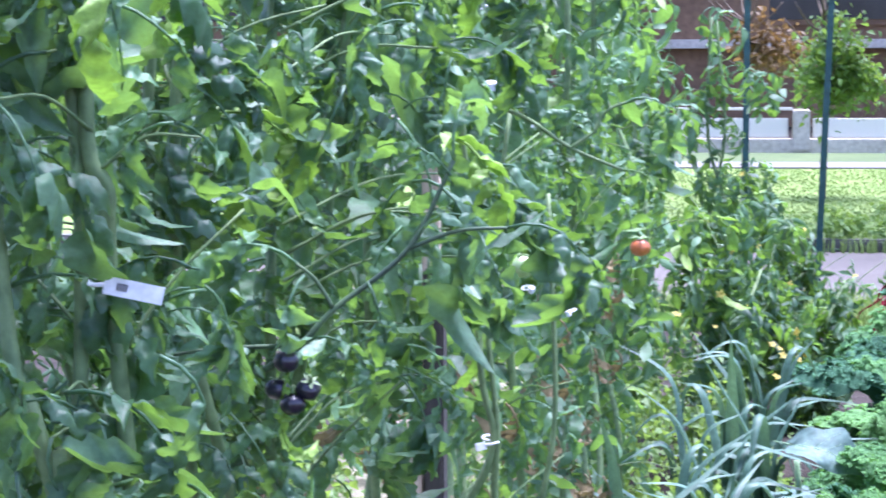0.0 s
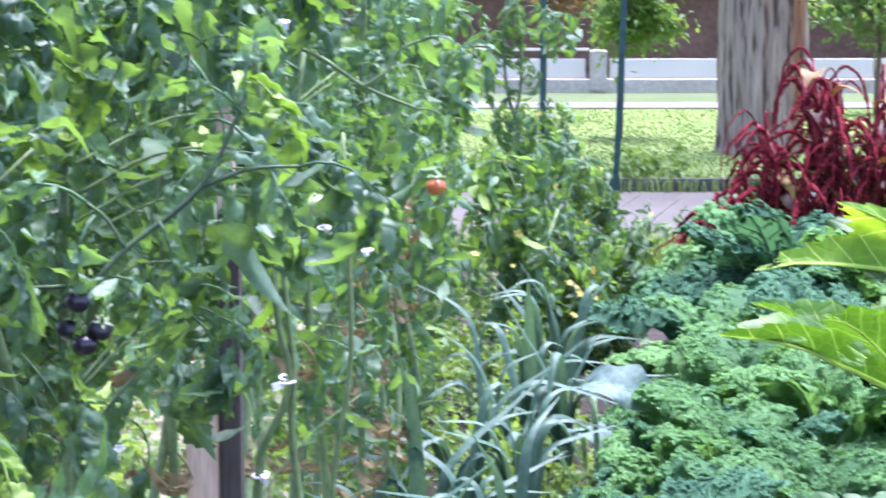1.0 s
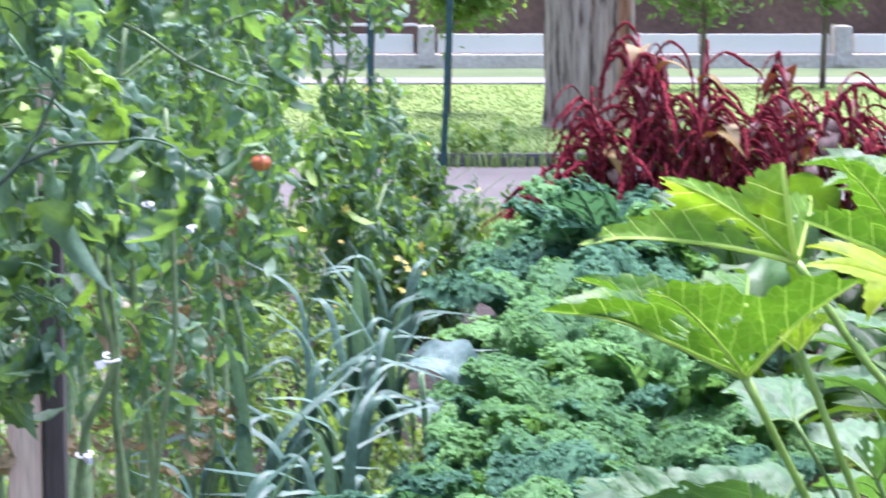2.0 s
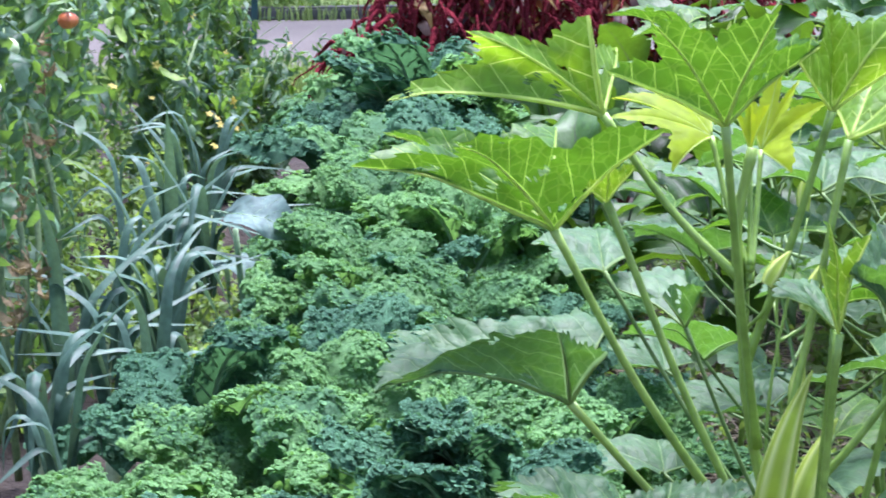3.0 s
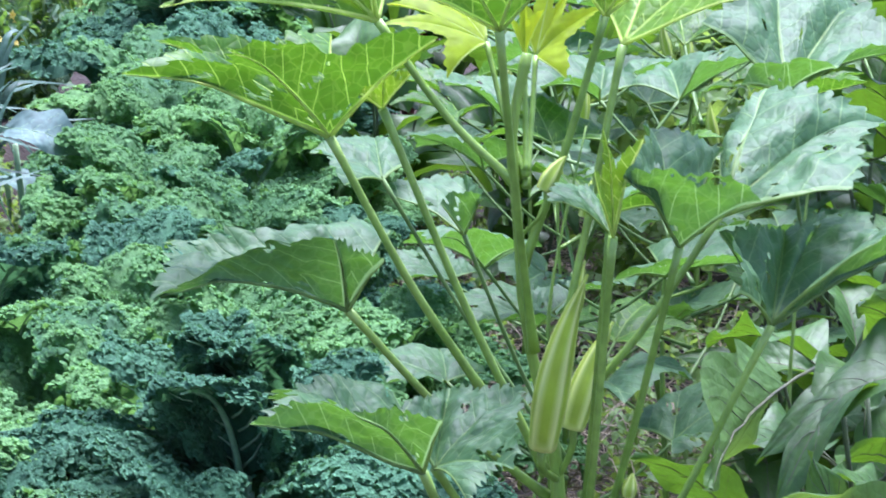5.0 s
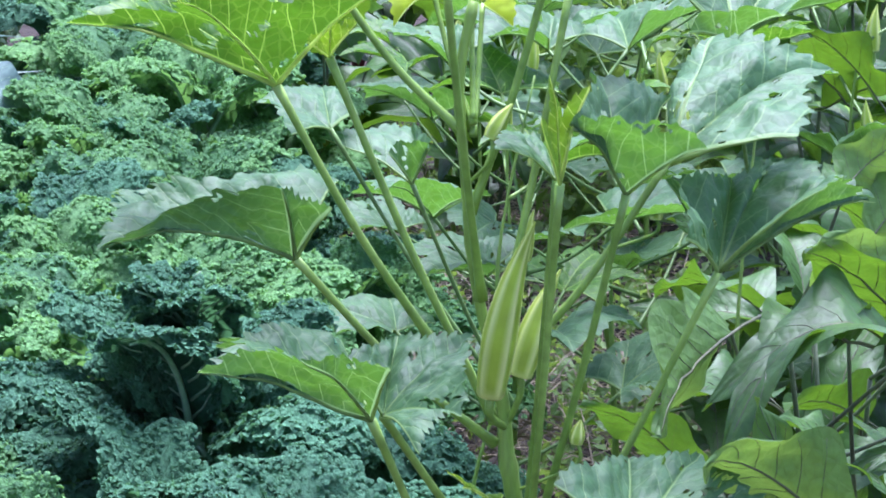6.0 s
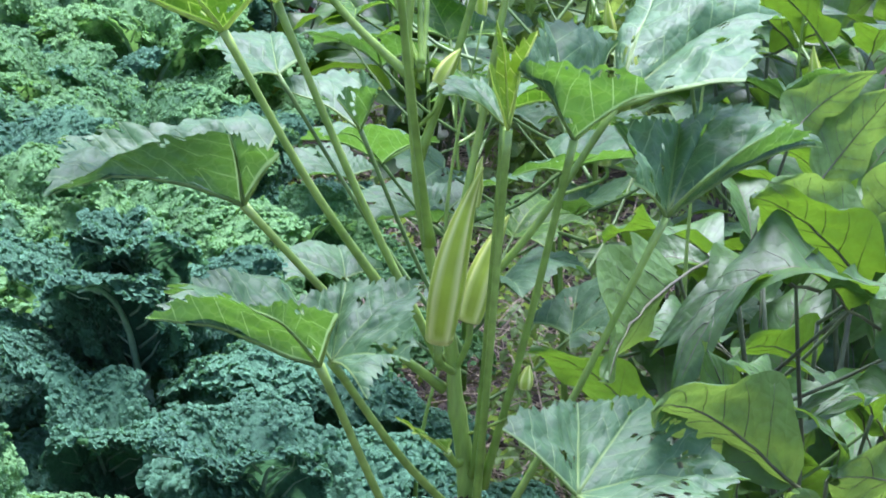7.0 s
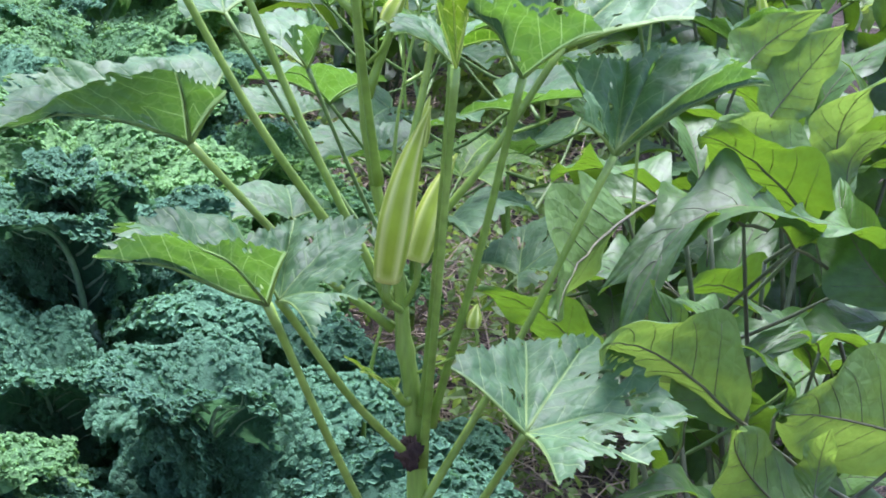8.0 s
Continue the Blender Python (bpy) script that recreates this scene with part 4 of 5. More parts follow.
def tomato_plant(at, seed, height, leaves, low, wide, label, stems=2, small=1.0, bank=None):
    bank = bank or TOMATO_LEAVES
    rng = random.Random(seed)
    t = thing("tomato_plant", at, label, "tomato plant", "tomato plants in the row")
    for k in range(stems):
        pts = [Vector((rng.gauss(0, 0.03), rng.gauss(0, 0.05), 0))]
        for z in (0.2 * height, 0.45 * height, 0.7 * height, height):
            pts.append(Vector((rng.gauss(0, 0.05), rng.gauss(0, 0.09), z)))
        line = bend(pts, 6)
        part("stem", tube("stem", line, 0.0085, 0.005, M_tomato_stem, 7), t)
        shoots = []
        for j in range(5):
            q = line[rng.randrange(6, len(line) - 2)]
            a = rnd(rng, 0, 6.28)
            d = Vector((math.cos(a) * wide, math.sin(a) * 1.2 * wide, rnd(rng, 0.0, 0.9) * 0.25))
            sl = bend([q, q + d * 0.5 + Vector((0, 0, 0.02)), q + d], 4)
            part("shoot", tube("shoot", sl, 0.0019, 0.0012, M_tomato_stem, 5), t)
            shoots.append(sl)
        for j in range(leaves // stems):
            if rng.random() < 0.5:
                q = line[rng.randrange(len(line))]
            else:
                q = rng.choice(rng.choice(shoots))
            if q.z < low and rng.random() < 0.95:
                continue
            a = rnd(rng, 0, 6.28)
            d = (math.cos(a), math.sin(a), rnd(rng, -1.7, 0.3))
            part("leaf", rng.choice(bank), t, aim(q + Vector((rng.gauss(0, 0.01), rng.gauss(0, 0.01), rnd(rng, -0.05, 0.05))), d, (rng.gauss(0, 0.3), rng.gauss(0, 0.3), 1), small * rnd(rng, 0.6, 1.05)))
    return t


M_dry = leafy("withered_tomato_leaf", (0.16, 0.12, 0.055), (0.30, 0.23, 0.11), (0.35, 0.28, 0.10), 0.2, 0.7, 60, 0.7, waxy=0.2)
TOMATO_DRY = []
for s in range(4):
    withered = tomato_leaf(0.10, 360 + s, 3.0, 2.0)
    withered.materials[0] = M_dry
    TOMATO_DRY.append(withered)
TOMATOES = []
y = 1.98
i = 0
while y < 9.4:
    x = float(np.interp(y, (2, 3, 4, 5, 7, 9), (-0.50, -0.46, -0.36, -0.32, -0.33, -0.36)))
    TOMATOES.append(tomato_plant((x - 0.03, y, 0), 500 + i, 1.9 if y < 7.5 else 1.55, 200 if y < 3.2 else (150 if y < 5 else 74), 0.96 if y < 3.5 else (0.80 if y < 4.2 else (0.6 if y < 5.2 else 0.08)), 0.13 if y < 2.2 else 0.17, "tall tied tomato plant with curled green leaves", 2, 0.84 if y < 3 else (1.0 if y < 5 else 1.3), TOMATO_NEAR if y < 3 else (TOMATO_LEAVES if y < 4.6 else TOMATO_FAR)))
    if 2.7 < y < 5.6:
        drng = random.Random(800 + i)
        for k in range(16):
            a = rnd(drng, 0, 6.28)
            part("leaf", drng.choice(TOMATO_DRY), TOMATOES[-1], aim((0.10 * math.cos(a), 0.14 * math.sin(a), rnd(drng, 0.35, 0.95)), (math.cos(a) * 0.4, math.sin(a) * 0.4, -1), (0, -0.4, 1), rnd(drng, 0.6, 1.0)), "withered brown leaf")
    y += 0.40 if y < 3.2 else 0.5
    i += 1
LOW_PLANTS, LOW_HEIGHTS = [], []
for k, (x, yy, h) in enumerate(((-0.10, 9.0, 1.42), (0.10, 9.6, 0.80), (0.25, 9.2, 0.68), (0.1, 8.6, 0.56), (-0.03, 7.9, 0.75), (0.33, 8.8, 0.50))):
    LOW_PLANTS.append(tomato_plant((x, yy, 0), 560 + k, h, 145, 0.02, 0.19, "low leafy tomato plant with small yellow flowers", 2, 1.1, TOMATO_FAR))
    LOW_HEIGHTS.append(h)
for k in range(5):
    tomato_plant((-1.42 + 0.03 * k, 4.8 + 0.85 * k, 0), 580 + k, 1.85, 120, 0.3, 0.2, "leafy tomato plant in the row behind", 2, 1.6, TOMATO_FAR)

frng = random.Random(9)


def near_plant(p):
    return min(TOMATOES, key=lambda o: (o.location - Vector((p[0], p[1], 0))).length)


for p, mesh in (((-0.217, 3.45, 1.055), GREEN), ((-0.296, 3.45, 1.067), GREEN), ((-0.224, 3.44, 1.044), GREEN), ((-0.142, 3.70, 1.071), ORANGE)):
    add_fruit(near_plant(p), mesh, p, CALYX, frng, 0.84)
first = TOMATOES[0]
base = first.matrix_basis.translation
truss = [(-0.383, 1.98, 1.123), (-0.354, 1.985, 1.143), (-0.327, 1.99, 1.172), (-0.267, 2.0, 1.221), (-0.231, 2.004, 1.292)]
part("branch", tube("branch", [Vector(q) - base for q in bend(truss, 6)], 0.0030, 0.0018, M_branch, 8), first, None, "dark bare side branch")
for a, b in (((-0.327, 1.99, 1.172), (-0.356, 1.98, 1.21)), ((-0.267, 2.0, 1.221), (-0.187, 2.0, 1.238)), ((-0.354, 1.985, 1.143), (-0.52, 1.99, 1.12))):
    mid = (Vector(a) + Vector(b)) / 2 + Vector((0, 0, 0.006))
    part("branch", tube("branch", [Vector(q) - base for q in bend([a, mid, b], 5)], 0.0021, 0.0013, M_branch, 6), first)
for p in ((-0.364, 1.975, 1.131), (-0.372, 1.98, 1.108), (-0.346, 1.975, 1.109), (-0.358, 1.97, 1.097)):
    add_fruit(first, BLACK, p, CALYX_SMALL, frng, 1.0, "glossy black cherry tomato")
for pts, r in (([(-0.50, 1.93, 0.0), (-0.47, 1.92, 0.8), (-0.489, 1.90, 1.207), (-0.49, 1.90, 1.274), (-0.506, 1.9, 1.35), (-0.49, 1.93, 1.8)], 0.0072), ([(-0.50, 1.90, 0), (-0.505, 1.83, 1.0), (-0.515, 1.827, 1.045), (-0.53, 1.823, 1.107), (-0.56, 1.85, 1.2), (-0.62, 1.95, 1.7)], 0.0075)):
    part("stem", tube("stem", [Vector(q) - base for q in bend(pts, 6)], r, r * 0.85, M_tomato_stem, 9), first)


for joint, way, s in (((-0.231, 2.004, 1.292), (0.1, 0.1, 1), 0.7), ((-0.233, 2.0, 1.28), (-0.8, 0, 0.7), 0.55), ((-0.187, 2.0, 1.238), (1, 0.1, -0.2), 0.7), ((-0.21, 2.0, 1.234), (0.3, -0.5, -0.8), 0.5), ((-0.356, 1.98, 1.21), (-0.7, -0.2, 0.3), 0.8), ((-0.35, 1.98, 1.20), (-0.3, -0.4, -0.9), 0.7), ((-0.30, 1.99, 1.195), (0.4, -0.3, -0.9), 0.55), ((-0.26, 2.0, 1.23), (0.8, 0, 0.6), 0.45), ((-0.34, 1.985, 1.15), (0.9, -0.2, -0.2), 0.5), ((-0.36, 1.98, 1.13), (-0.2, -0.3, -1), 0.6)):
    part("leaf", frng.choice(TOMATO_NEAR), first, aim(Vector(joint) - base, way, (0, -0.4, 1), s))

for k in range(105):
    q = Vector((rnd(frng, -0.60, -0.41), rnd(frng, 1.74, 1.92), rnd(frng, 0.98, 1.5)))
    if k % 6 == 1 or abs(q.x + 0.475) < 0.05 and 1.15 < q.z < 1.40:
        continue
    if k % 6 == 0:
        root = Vector((-0.5, 1.9, q.z - 0.03))
        part("shoot", tube("shoot", [v - base for v in bend([root, (root + q) / 2 + Vector((0, 0, 0.015)), q], 4)], 0.0019, 0.0011, M_tomato_stem, 5), first)
    part("leaf", frng.choice(TOMATO_NEAR), first, aim(q - base, (rnd(frng, -1, 1), rnd(frng, -0.8, 0.5), rnd(frng, -1.2, 0.3)), (frng.gauss(0, 0.4), -0.4, 1), rnd(frng, 0.6, 1.0)))

# unseen leaves overhead, added to throw shade on the plant below
for k in range(26):
    q = Vector((rnd(frng, -0.64, -0.46), rnd(frng, 1.80, 2.15), rnd(frng, 1.46, 1.8)))
    part("leaf", frng.choice(TOMATO_NEAR), first, aim(q - base, (rnd(frng, -1, 1), rnd(frng, -0.8, 0.8), rnd(frng, -0.9, 0.2)), (frng.gauss(0, 0.4), -0.2, 1), rnd(frng, 0.8, 1.1)))

# a long pale shoot that hangs out of the row
third = near_plant((-0.35, 2.75, 0))
b3at = third.matrix_basis.translation
shoot = [(-0.33, 2.70, 1.36), (-0.255, 2.584, 1.321), (-0.215, 2.588, 1.301), (-0.174, 2.591, 1.273), (-0.12, 2.592, 1.25)]
part("shoot", tube("shoot", [Vector(q) - b3at for q in bend(shoot, 5)], 0.0028, 0.0016, M_tomato_stem, 6), third)
part("shoot", tube("shoot", [Vector(q) - b3at for q in bend([(-0.174, 2.591, 1.273), (-0.15, 2.592, 1.29), (-0.136, 2.593, 1.312), (-0.10, 2.6, 1.325)], 5)], 0.0022, 0.0014, M_tomato_stem, 6), third)
for joint, way, s in (((-0.136, 2.593, 1.312), (0.2, 0, 1), 0.8), ((-0.12, 2.592, 1.318), (1, 0, 0.2), 0.9), ((-0.15, 2.592, 1.29), (-0.4, -0.2, 0.8), 0.6), ((-0.12, 2.592, 1.25), (1, 0.1, -0.3), 0.9), ((-0.22, 2.588, 1.30), (-0.2, -0.2, 1), 0.7), ((-0.25, 2.58, 1.32), (0.1, -0.4, 0.7), 0.8), ((-0.19, 2.59, 1.28), (0.2, -0.4, -1), 0.5)):
    part("leaf", frng.choice(TOMATO_NEAR), third, aim(Vector(joint) - b3at, way, (0, -0.4, 1), 0.6 * s))


# thick bare lower stems of the third plant
for pts, r in (([(-0.35, 2.93, 0.0), (-0.35, 2.93, 0.3), (-0.345, 2.931, 0.6), (-0.325, 2.932, 0.791), (-0.318, 2.933, 0.831), (-0.294, 2.935, 0.878), (-0.287, 2.936, 0.919), (-0.30, 2.935, 0.973), (-0.306, 2.934, 1.05), (-0.32, 2.95, 1.2), (-0.33, 2.95, 1.4)], 0.0062), ([(-0.26, 2.94, 0.0), (-0.265, 2.94, 0.4), (-0.272, 2.937, 0.7), (-0.286, 2.936, 0.838), (-0.283, 2.936, 0.92), (-0.295, 2.945, 1.08), (-0.27, 2.97, 1.3)], 0.0054), ([(-0.26, 2.94, 0.0), (-0.255, 2.94, 0.4), (-0.245, 2.94, 0.7), (-0.232, 2.941, 0.823), (-0.215, 2.95, 0.95), (-0.225, 2.97, 1.2)], 0.005)):
    part("stem", tube("stem", [Vector(q) - b3at for q in bend(pts, 6)], r * 1.15, r * 0.5, M_tomato_stem, 9), third)


def clip_mesh():
    v, f = [], []
    tube_into(v, f, [Vector((0.011 * math.cos(a * 0.5236), 0.011 * math.sin(a * 0.5236), 0)) for a in range(13)], 0.0022, 0.0022, 6)
    box_into(v, f, (0.010, -0.004, -0.006), (0.026, 0.004, 0.006))
    return mesh_of("clip", v, f, M_plastic, False)


# leaves that hang in front of the stake
second = near_plant((-0.40, 2.4, 0))
b2at = second.matrix_basis.translation
for k in range(58):
    q = Vector((rnd(frng, -0.40, -0.28), rnd(frng, 2.35, 2.75), rnd(frng, 0.97, 1.5)))
    if k % 5 == 0:
        root = Vector((-0.46, 2.5, q.z - 0.04))
        part("shoot", tube("shoot", [v - b2at for v in bend([root, (root + q) / 2 + Vector((0, 0, 0.02)), q], 4)], 0.0019, 0.0011, M_tomato_stem, 5), second)
    part("leaf", frng.choice(TOMATO_NEAR), second, aim(q - b2at, (rnd(frng, -0.7, 1), rnd(frng, -0.8, 0.4), rnd(frng, -1.0, 0.5)), (frng.gauss(0, 0.4), -0.4, 1), rnd(frng, 0.6, 1.0)))

CLIP = clip_mesh()
for k, (p, turn) in enumerate((((-0.307, 2.981, 1.42), 200), ((-0.297, 2.982, 1.33), 290), ((-0.336, 3.38, 0.837), 320), ((-0.433, 2.56, 0.897), 280), ((-0.358, 3.276, 0.723), 250), ((-0.30, 3.6, 1.02), 300), ((-0.27, 4.1, 0.93), 260), ((-0.289, 2.93, 0.905), 200), ((-0.323, 2.925, 0.795), 300))):
    plant = near_plant(p)
    part("clip", CLIP, plant, Matrix.Translation(Vector(p) - plant.matrix_basis.translation) @ pose(0, 0, 0, 10, 12, turn) @ Matrix.Scale(0.75, 4), "white plastic plant clip")


def plant_label():
    t = thing("plant_label", (-0.462, 1.862, 1.2), "white plastic plant label tied round a tomato stem", "plant label")
    part("strip", box("strip", (-0.022, -0.0008, -0.007), (0.024, 0.0008, 0.007), M_plastic, 0.0003), t, pose(0, 0, 0, 0, 12, 8))
    for k in range(4):
        part("bar", box("bar", (-0.012 + 0.0022 * k, -0.0016, -0.0025), (-0.0108 + 0.0022 * k, -0.0010, 0.0035), M_ink), t, pose(0, 0, 0, 0, 12, 8))
    part("loop", tube("loop", [Vector((-0.028 + 0.011 * math.cos(a * 0.5236), 0.02 + 0.02 * math.sin(a * 0.5236), 0.004)) for a in range(13)], 0.0018, 0.0018, M_plastic, 6), t)


plant_label()


def flower_mesh():
    v, f = [], []
    for k in range(5):
        a = k * 1.2566
        m = aim((0, 0, 0), (math.cos(a), math.sin(a), 0.25))
        b = len(v)
        for q in ((-0.003, 0.002, 0), (0.003, 0.002, 0), (-0.006, 0.011, 0.001), (0.006, 0.011, 0.001), (0, 0.022, -0.004)):
            v.append(m @ Vector(q))
        f.extend([(b, b + 1, b + 3, b + 2), (b + 2, b + 3, b + 4)])
    tube_into(v, f, [Vector((0, 0, -0.012)), Vector((0, 0, -0.004)), Vector((0, 0, 0.006))], 0.003, 0.002, 5)
    return mesh_of("flower", v, f, M_yellow, False)


FLOWER = flower_mesh()
for k, o in enumerate(LOW_PLANTS):
    for j in range(7):
        a = rnd(frng, 3.4, 6.0)
        part("flower", FLOWER, o, Matrix.Translation((0.22 * math.cos(a), 0.2 * math.sin(a), rnd(frng, 0.35, 0.8) * LOW_HEIGHTS[k])) @ pose(0, 0, 0, rnd(frng, 20, 90), 0, rnd(frng, -60, 60)) @ Matrix.Scale(rnd(frng, 0.45, 0.85), 4), "yellow blossom")


def garden_stake():
    s = thing("garden_stake", (-0.36, 2.87, 0), "narrow pine stake with a wider board and a dark slat", "stake")
    part("stake", box("stake", (-0.005, 0.008, -0.05), (0.015, 0.030, 1.62), M_wood, 0.002), s)
    part("slat", box("slat", (-0.004, 0.004, -0.05), (0.020, 0.045, 1.118), M_wood_dark, 0.003), s)
    part("board", box("board", (-0.044, 0, -0.05), (-0.006, 0.040, 0.936), M_wood, 0.003), s)


garden_stake()


# ---- okra ----
def okra_pod(base, tip, width):
    """A ridged okra pod that narrows to a bent point, with its cap and stalk."""
    base, tip = Vector(base), Vector(tip)
    axis = tip - base
    length = axis.length
    m = aim(base, axis, (0, -1, 0.2))
    n, sides = 26, 30
    verts, faces, chart = [], [], []
    for i in range(n + 1):
        u = i / n
        r = width / 2 * (0.90 + 0.14 * math.sin(min(u, 0.35) / 0.35 * math.pi * 0.5)) * (1 - max(0, (u - 0.30) / 0.70) ** 1.55) + 0.0008
        lean = 0.10 * length * u * u * u
        for k in range(sides):
            a = 2 * math.pi * k / sides
            rr = r * (1 + 0.13 * (abs(math.cos(2.5 * a)) ** 3 * 2 - 0.8) * min(1, (1 - u) * 3) * min(1, 0.25 + u * 5))
            verts.append(m @ Vector((math.cos(a) * rr + lean, u * length, math.sin(a) * rr)))
            chart.append((max(0.5 + 0.5 * abs(math.cos(2.5 * a)) ** 5, 1 - u * 9), u))
    for i in range(n):
        for k in range(sides):
            a, b = i * sides + k, i * sides + (k + 1) % sides
            faces.append((a, b, b + sides, a + sides))
    faces.append(tuple(reversed(range(sides))))
    return mesh_of("pod", verts, faces, M_pod, True, chart)


def okra_plant(at, stem, leaves, pods, label, seed, slim=1.0, dense=False):
    t = thing("okra_plant", at, label, "okra plant", "okra plants")
    o = Vector(at)
    line = [Vector(q) - o for q in bend(stem, 6)]
    part("stem", tube("stem", line, 0.0108 if dense else 0.007, 0.0045 if dense else 0.0012, M_okra_stem, 12, lambda u: (1 + 0.22 * max(0, math.sin(u * 40)) ** 8) * (1 - 0.28 * max(0, math.sin(math.pi * (u - 0.25) / 0.75)))), t)
    for k, (joint, root, tips, arch, eaten, mat) in enumerate(leaves):
        j, r = Vector(joint) - o, Vector(root) - o
        mid = (j + r) / 2 + Vector((0, 0, -0.012))
        thick = slim * (0.7 if mat is M_okra_young else 1.0)
        part("petiole", tube("petiole", bend([r, mid, j], 7), 0.0041 * thick, 0.0033 * thick, M_petiole if dense else M_petiole_small, 8, lambda u: 1 + 0.5 * math.exp(-u * 14) + 0.35 * math.exp(-(1 - u) * 16)), t)
        blade, veins = okra_leaf(tips, arch, seed + k, eaten, mat, 0.15 if mat is M_okra_old else (0.5 if mat is M_okra_young else 0.36), dense, 1.5 if mat is M_okra_old else (0.5 if mat is M_okra_young else 1.0))
        leaf = part("leaf", blade, t, Matrix.Translation(j))
        part("venation", veins, leaf, None, "pale raised veins")
    for base, tip, width in pods:
        part("pod", okra_pod(Vector(base) - o, Vector(tip) - o, width), t)
        b = Vector(base) - o
        near = min(line, key=lambda q: (q - (b - Vector((0, 0, 0.05)))).length)
        part("pod_stalk", tube("pod_stalk", bend([near, b + Vector((0, 0, -0.02)), b + (Vector(tip) - Vector(base)).normalized() * 0.004], 5), width * 0.13, width * 0.17, M_petiole, 8), t)
    return t


MAIN_STEM = [(0.575, 2.16, 0.0), (0.562, 2.14, 0.35), (0.556, 2.136, 0.577), (0.545, 2.139, 0.671), (0.54, 2.14, 0.725), (0.515, 2.141, 0.836), (0.505, 2.143, 0.94), (0.50, 2.142, 1.02), (0.512, 2.14, 1.09)]
MAIN_PODS = [((0.517, 2.089, 0.745), (0.531, 2.055, 0.910), 0.0262), ((0.553, 2.125, 0.75), (0.580, 2.125, 0.85), 0.0225), ((0.523, 2.12, 0.971), (0.54, 2.12, 1.003), 0.013), ((0.60, 2.1, 0.69), (0.602, 2.1, 0.712), 0.011)]
# joint, root, lobe tips from the joint, arch, eaten, material
TOP_LEAVES = [
    ((0.333, 2.121, 1.025), (0.48, 2.147, 0.775), ((0.088, -0.05, 0.089), (-0.098, -0.11, 0.092), (-0.18, -0.04, 0.068), (-0.141, 0.08, 0.083), (0.02, 0.11, 0.078)), 0.13, 0.08, M_okra),
    ((0.383, 2.163, 1.119), (0.503, 2.142, 0.973), ((-0.195, -0.03, 0.023), (-0.128, -0.05, 0.082), (-0.014, 0.0, 0.089), (0.025, 0.07, 0.053)), 0.12, 0.08, M_okra_mid),
    ((0.466, 2.045, 1.123), (0.52, 2.138, 0.82), ((-0.104, -0.01, 0.048), (-0.082, -0.07, 0.101), (0.027, -0.07, 0.101), (0.078, -0.02, 0.067), (0.038, 0.14, 0.065)), 0.12, 0.06, M_okra),
]
HIGH_LEAVES = [
    ((0.577, 2.120, 1.124), (0.51, 2.139, 0.9), ((-0.049, -0.04, 0.057), (0.007, 0.05, 0.087), (0.062, -0.02, 0.092), (0.12, -0.05, 0.074)), 0.12, 0.08, M_okra_mid),
    ((0.606, 2.166, 1.092), (0.53, 2.14, 0.757), ((0.134, -0.05, 0.051), (0.131, 0.03, 0.078), (0.078, 0.12, 0.076), (0.002, 0.1, 0.031)), 0.12, 0.08, M_okra_mid),
    ((0.390, 2.180, 1.038), (0.535, 2.146, 0.7), ((-0.04, -0.03, 0.029), (-0.008, -0.04, 0.048), (0.029, 0.0, 0.035), (0.006, 0.06, 0.021)), 0.1, 0.06, M_okra_mid),
]
CROWN_LEAVES = [
    ((0.486, 2.190, 1.094), (0.512, 2.139, 0.98), ((-0.044, -0.04, -0.025), (-0.1, -0.02, 0.021), (-0.087, 0.03, 0.032), (-0.042, 0.07, 0.044), (0.02, 0.1, 0.045)), 0.22, 0, M_okra_young),
    ((0.534, 2.200, 1.079), (0.512, 2.14, 0.97), ((0.019, -0.04, -0.015), (0.062, 0.0, 0.043), (0.045, 0.04, 0.06), (0.025, 0.03, 0.078), (-0.01, 0.05, 0.048)), 0.12, 0, M_okra_young),
    ((0.517, 2.170, 1.083), (0.512, 2.14, 0.985), ((0.01, -0.03, 0.046), (0.004, 0.02, 0.058), (-0.009, 0.03, 0.035)), 0.1, 0, M_okra_young),
]
LOW_LEAVES = [
    ((0.348, 2.120, 0.870), (0.535, 2.146, 0.68), ((0.026, -0.04, 0.055), (-0.022, -0.07, 0.08), (-0.178, -0.05, 0.03), (-0.15, 0.1, 0.037), (0.058, 0.11, 0.05)), (0.06, 0.06, 0.34, 0.1, 0.1), 0.06, M_okra_old),
    ((0.382, 1.943, 0.774), (0.56, 2.13, 0.4), ((0.006, -0.05, 0.06), (-0.073, -0.09, 0.083), (-0.148, -0.05, 0.066), (-0.12, 0.04, 0.065), (-0.005, 0.1, 0.046)), 0.1, 0.06, M_okra_old),
    ((0.399, 1.980, 0.765), (0.556, 2.13, 0.55), ((-0.027, 0.03, 0.044), (0.03, 0.09, 0.047), (0.092, 0.06, 0.049), (0.054, -0.06, 0.014), (0.009, -0.1, 0.006)), 0.16, 0.04, M_okra_old),
    ((0.558, 2.011, 0.950), (0.56, 2.127, 0.55), ((-0.028, -0.04, 0.066), (-0.014, -0.03, 0.099), (0.022, 0.0, 0.086), (0.027, 0.06, 0.033)), 0.08, 0.05, M_okra_mid),
]
